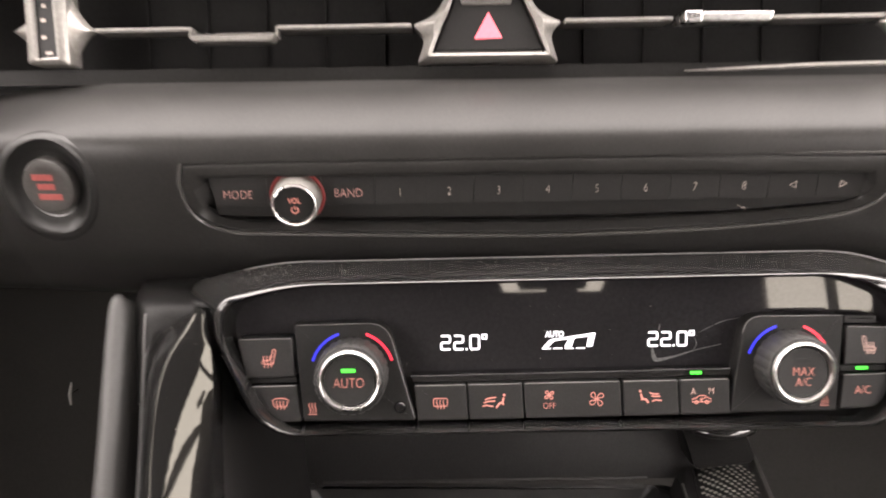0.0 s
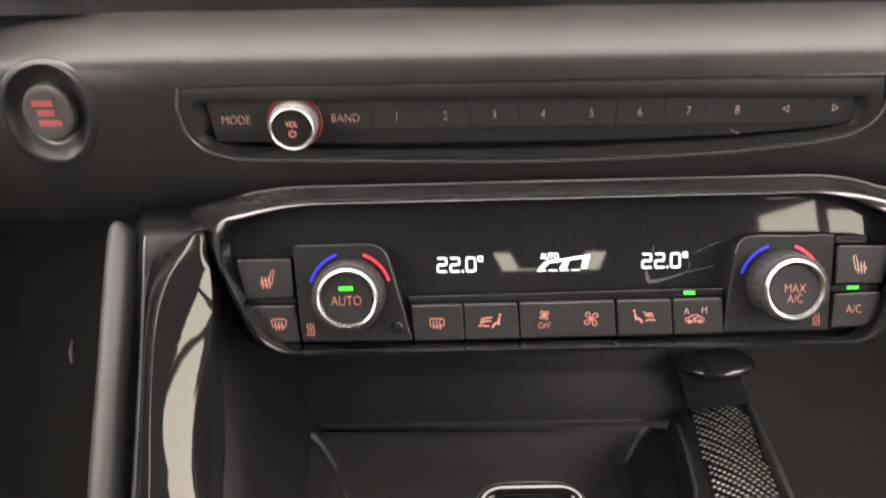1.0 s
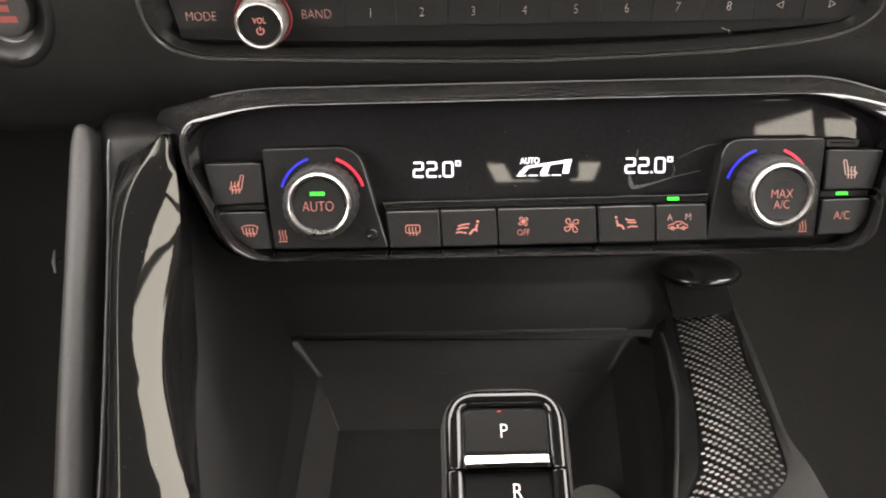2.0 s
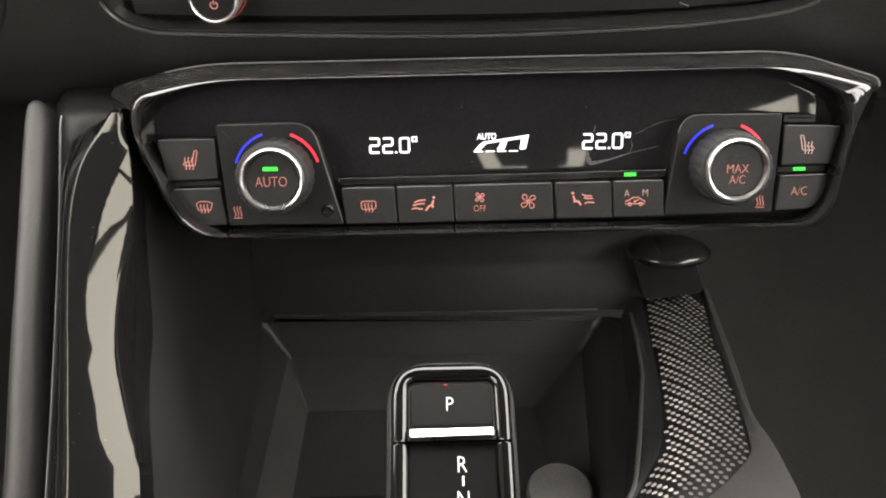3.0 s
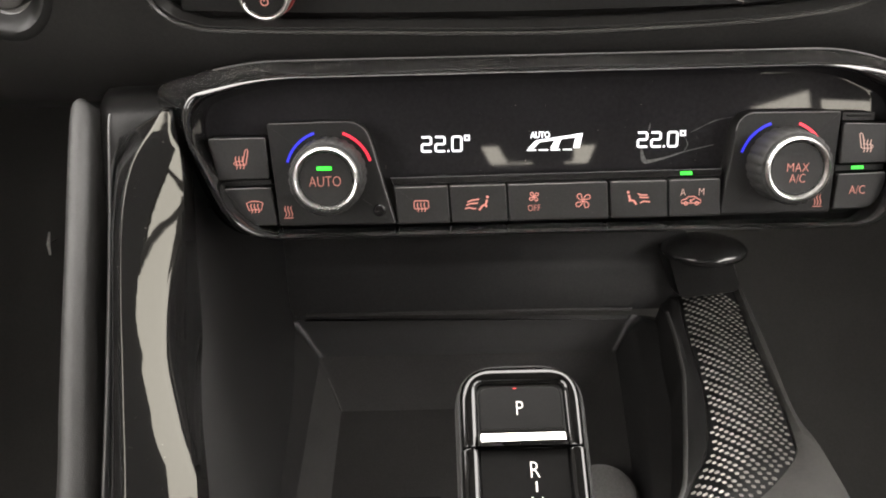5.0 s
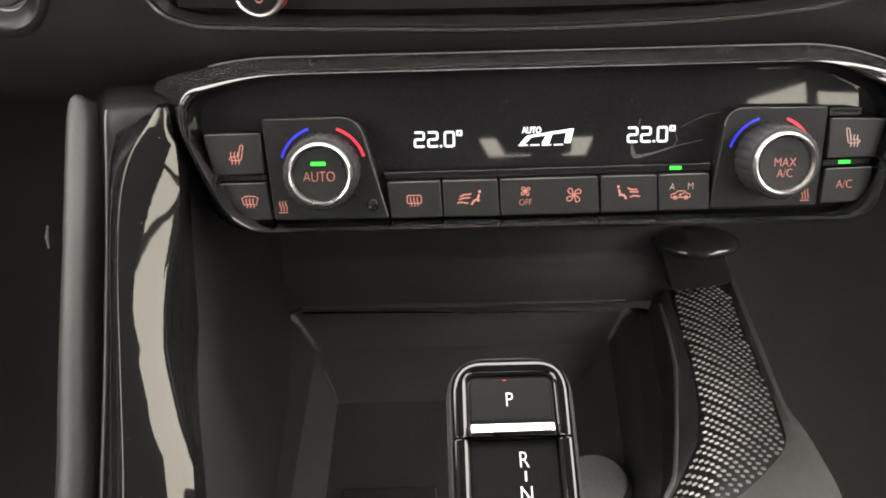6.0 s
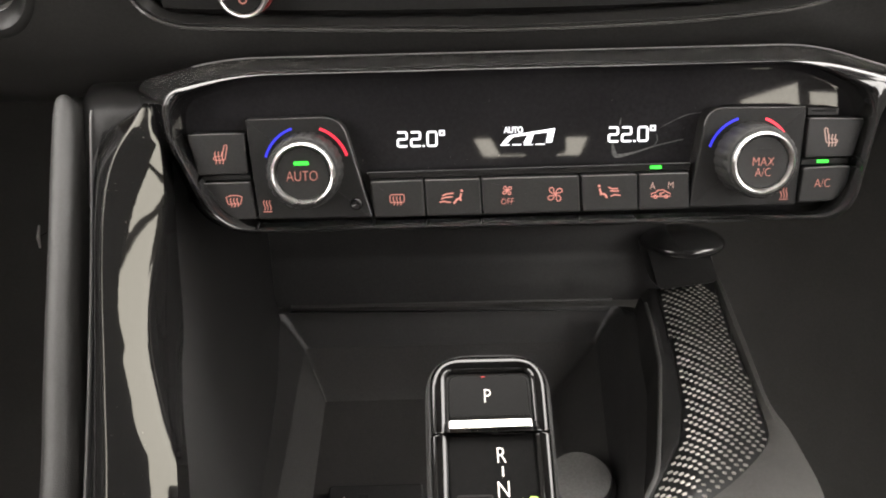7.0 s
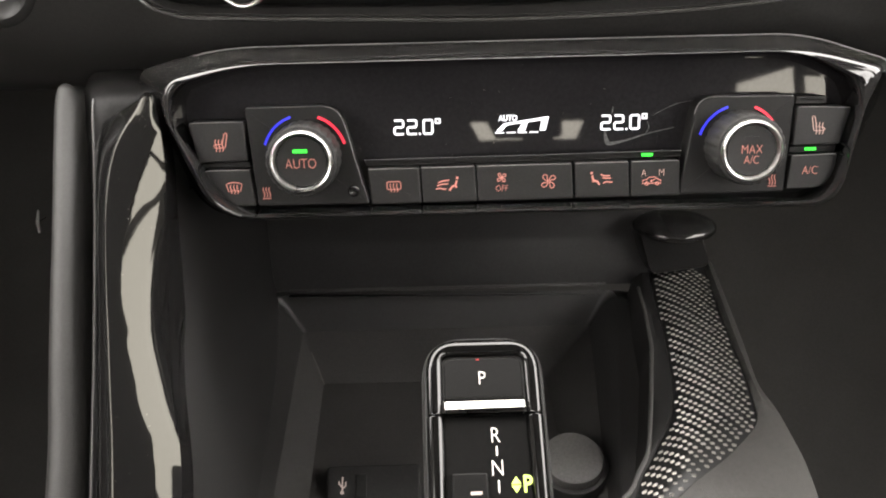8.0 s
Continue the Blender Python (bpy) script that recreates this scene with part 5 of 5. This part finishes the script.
PITCH_X, PITCH_Y, FALL = 0.00235, 0.0080, 0.0018
for r in range(62):
    for c in range(50):
        x = 0.102 + PITCH_X * (c + 0.5 * (r % 2))
        y = 0.700 - PITCH_Y * r - FALL * c
        if not inside_insert(x, y, 0.0013):
            continue
        p = on_insert(x, y)
        u = (on_insert(x + 0.001, y + 0.0004) - p).normalized()
        d = (on_insert(x + 0.0002, y - 0.001) - p).normalized()
        nrm = d.cross(u)
        nrm = (nrm if nrm.z > 0 else -nrm).normalized()
        la, lb, h = 0.00175 * rng.uniform(0.92, 1.08), 0.00108 * rng.uniform(0.9, 1.1), 0.0006 * rng.uniform(0.9, 1.1)
        vs = [bm.verts.new(p + u * a_ * la + d * b_ * lb) for a_, b_ in ((-1, -0.3), (-0.4, -1), (0.9, -0.8), (1, 0.3), (0.4, 1), (-0.9, 0.8))]
        t0, t1 = bm.verts.new(p - u * la * 0.5 + nrm * h), bm.verts.new(p + u * la * 0.5 + nrm * h)
        for f in ((vs[0], vs[1], t0), (vs[1], vs[2], t1, t0), (vs[2], vs[3], t1), (vs[3], vs[4], t1), (vs[4], vs[5], t0, t1), (vs[5], vs[0], t0)):
            bm.faces.new(f)
tagged(part("woven_strand_field", bm, WEAVE, insert, "fine metallic woven strands"), kind="stuff")

# ---- gear lever ----
gl = thing("gear_lever", (0.0295, 0.34, -0.165), "black gear lever with gloss frame and lit letters", "gear lever")
LV = Matrix.Translation((0.0294, 0.3010, -0.0480)) @ Matrix(((1, 0, 0, 0), (0, 0.725, 0.689, 0), (0, -0.689, 0.725, 0), (0, 0, 0, 1)))


def lever_outline(w0, w1, top, bottom, r):
    return fillet([Vector((-w0, top)), Vector((w0, top)), Vector((w1, bottom)), Vector((-w1, bottom))], [r, r, 0.004, 0.004], 8)


o = lever_outline(0.0228, 0.0226, 0.0170, -0.078, 0.0165)
part("grip", loft([flat3(inset(o, 0.0030), 0.0006), flat3(inset(o, 0.0012), 0.0003), flat3(inset(o, 0.0003), 0.0018), flat3(o, 0.005), flat3(inset(o, 0.001), 0.018), flat3(inset(o, 0.008), 0.030)], cap_start=True, cap_end=True),
     GRIP, gl, "soft black grip", m=LV)
for nm, t, b_ in (("upper_frame", 0.0156, -0.0140), ("lower_frame", -0.0144, -0.072)):
    oo = fillet([Vector((-0.0214, t)), Vector((0.0214, t)), Vector((0.0212, b_)), Vector((-0.0212, b_))], [0.0150 if t > 0 else 0.0006, 0.0150 if t > 0 else 0.0006, 0.0006, 0.0006], 8)
    ii = fillet([Vector((-0.0150, t - (0.0068 if t > 0 else 0.0004))), Vector((0.0150, t - (0.0068 if t > 0 else 0.0004))), Vector((0.0152, b_ + 0.0004)), Vector((-0.0152, b_ + 0.0004))], [0.003 if t > 0 else 0.0004, 0.003 if t > 0 else 0.0004, 0.0004, 0.0004], 8)
    prof = [(0.0, 0.004), (0.0, 0.0012), (0.02, 0.0004), (0.06, -0.0004), (0.12, -0.0011), (0.20, -0.0017), (0.29, -0.00215), (0.38, -0.00242), (0.48, -0.00255), (0.60, -0.00250), (0.72, -0.00222), (0.84, -0.0017),
            (0.92, -0.0012), (0.97, -0.0006), (1.0, 0.0004), (1.0, 0.003)]
    part(nm, loft([flat3([a.lerp(c, f) for a, c in zip(oo, ii)], d) for f, d in prof]), LEVER_GLOSS, gl, "gloss black frame", m=LV)
pk = part("park_button", slab(fillet([Vector((-0.0146, 0.0082)), Vector((0.0146, 0.0082)), Vector((0.0146, -0.0082)), Vector((-0.0146, -0.0082))], [0.004, 0.004, 0.0005, 0.0005], 6), -0.0006, 0.006, 0.0008), PARK, gl, "satin black park button", m=LV)
part("letter", letters("P", 0.0048, (-0.0004, 0.0000), -0.00075, 0.80, -0.022), CREAM_LIT, pk, "lit cream letter", m=LV)
part("lamp", patch([[(-0.6, -0.2), (0.6, -0.2), (0.6, 0.2), (-0.6, 0.2)]], -0.0009, (-0.0018, 0.0072)), SIGN_RED, pk, "tiny red lamp", m=LV)
bar = fillet([Vector((-0.0146, -0.0092)), Vector((0.0146, -0.0090)), Vector((0.0144, -0.0124)), Vector((-0.0144, -0.0128))], 0.0008, 4)
part("chrome_bar", loft([[(p.x, -0.0016 + (p.y + 0.0084) * 0.30 - 0.0003, p.y) for p in inset(bar, 0.0004)], [(p.x, -0.0016 + (p.y + 0.0084) * 0.30, p.y) for p in bar], flat3(bar, 0.006)], cap_start=True, cap_end=True),
     CHROME, gl, "bright chrome bar", m=LV)
pl = part("shift_plate", slab(fillet([Vector((-0.0149, -0.0146)), Vector((0.0149, -0.0146)), Vector((0.0150, -0.0715)), Vector((-0.0150, -0.0715))], 0.0006, 4), -0.0004, 0.006, 0.0004), SHIFT, gl, "gloss black shift plate", m=LV)
for ch_, z in (("R", -0.0216), ("N", -0.0334)):
    part("letter", letters(ch_, 0.0053, (0.0033, z), -0.00055, 0.78, -0.020), CREAM_LIT, pl, "lit cream letter", m=LV)
for z0, z1 in ((-0.0256, -0.0290), (-0.0378, -0.0420)):
    part("gate_line", patch([[(-0.25, z1 * 1e3), (0.25, z1 * 1e3), (0.25, z0 * 1e3), (-0.25, z0 * 1e3)]], -0.00055, (0.0034, 0)), CREAM_LIT, pl, "lit cream line", m=LV)
part("letter", letters("P", 0.0060, (0.0137, -0.0392), -0.00055, 0.82, 0.02), LIME_LIT, pl, "lit lime letter", m=LV)
part("selector_mark", patch([[(-1.7, 0), (0, 2.6), (1.7, 0)], [(-1.7, -0.5), (0, -3.1), (1.7, -0.5)]], -0.00055, (0.0095, -0.0392)), LIME_LIT, pl, "lit lime arrows", m=LV)
part("unlock_button", slab(fillet([Vector((-0.0128, -0.0352)), Vector((-0.0004, -0.0352)), Vector((-0.0004, -0.050)), Vector((-0.0128, -0.050))], 0.001, 4), -0.0016, 0.004, 0.0006), PARK, gl, "small grey-black button", m=LV)
part("button_mark", patch([[(-2.0, -0.6), (2.0, -0.5), (2.0, 0.6), (-2.0, 0.5)]], -0.0018, (-0.0046, -0.0423)), DIM_ICON, gl, "small white mark", m=LV)
part("stalk", loft([[(x * s, y, z * s) for x, z in ((-0.016, -0.06), (0.016, -0.06), (0.016, -0.012), (-0.016, -0.012))] for s, y in ((1.0, 0.026), (1.05, 0.06), (1.15, 0.115))], cap_start=True, cap_end=True), SOFT_LOW, gl, m=LV)

# ---- things in the tray ----
us = thing("usb_socket", (-0.028, 0.475, -0.195), "black socket block with white symbol in the tray", "usb socket")
FL_M = Matrix.Translation((-0.026, 0.4760, -0.1915)) @ pose(0, 0, 0, -50)
part("block", slab(fillet(mm((-26, 13), (30, 13), (30, -22), (-26, -22)), 0.003, 5), -0.003, 0.02, 0.0012), UNDER, us, m=FL_M)
part("port", slab(fillet(mm((-8.5, 7.0), (-2.0, 7.0), (-2.0, -7.5), (-8.5, -7.5)), 0.0008, 3), -0.0040, 0.006, 0.0005), DARK, us, "open port", m=FL_M)
part("symbol", strokes([[(0, -4.4), (0, 5.0)], [(0, -1.2), (-2.0, 0.8), (-2.0, 2.4)], [(0, -2.4), (2.0, -0.4), (2.0, 2.0)], arc(0, -4.6, 0.7, 0, 360, 8)], 0.8, (-0.0165, 0.0005), -0.0034), DIM_ICON, us, "white symbol", m=FL_M)
pw = thing("power_socket_cap", (0.098, 0.49, -0.19), "round grey-black socket cap standing in the tray", "socket cap")
PW = Matrix.Translation((0.0937, 0.4665, -0.1765)) @ pose(0, 0, 0, -62) @ Matrix.Scale(0.94, 4)
part("cap", lathe([(0.0001, -0.0105), (0.016, -0.0108), (0.0185, -0.0098), (0.0195, -0.0075), (0.0195, 0.050)], (0, 0), 48), SOCKET, pw, m=PW)
part("collar", lathe([(0.0190, -0.004), (0.0222, -0.004), (0.0230, -0.002), (0.0230, 0.050)], (0, 0), 48), SOFT_LOW, pw, m=PW)
# a small clip down in the driver's footwell, its glint painted as white colour
part("bright_clip", tube([(-0.3775, 0.879, -0.1240), (-0.3765, 0.875, -0.1125), (-0.3758, 0.879, -0.1010)], [0.0010, 0.0019, 0.0010], 8), WHITE_CLIP, dash, "small clip in the footwell, coloured white for its glint")
part("clip_stem", tube([(-0.3765, 0.877, -0.1125), (-0.3765, 0.8965, -0.1125)], 0.0006, 8), FOOT, dash)
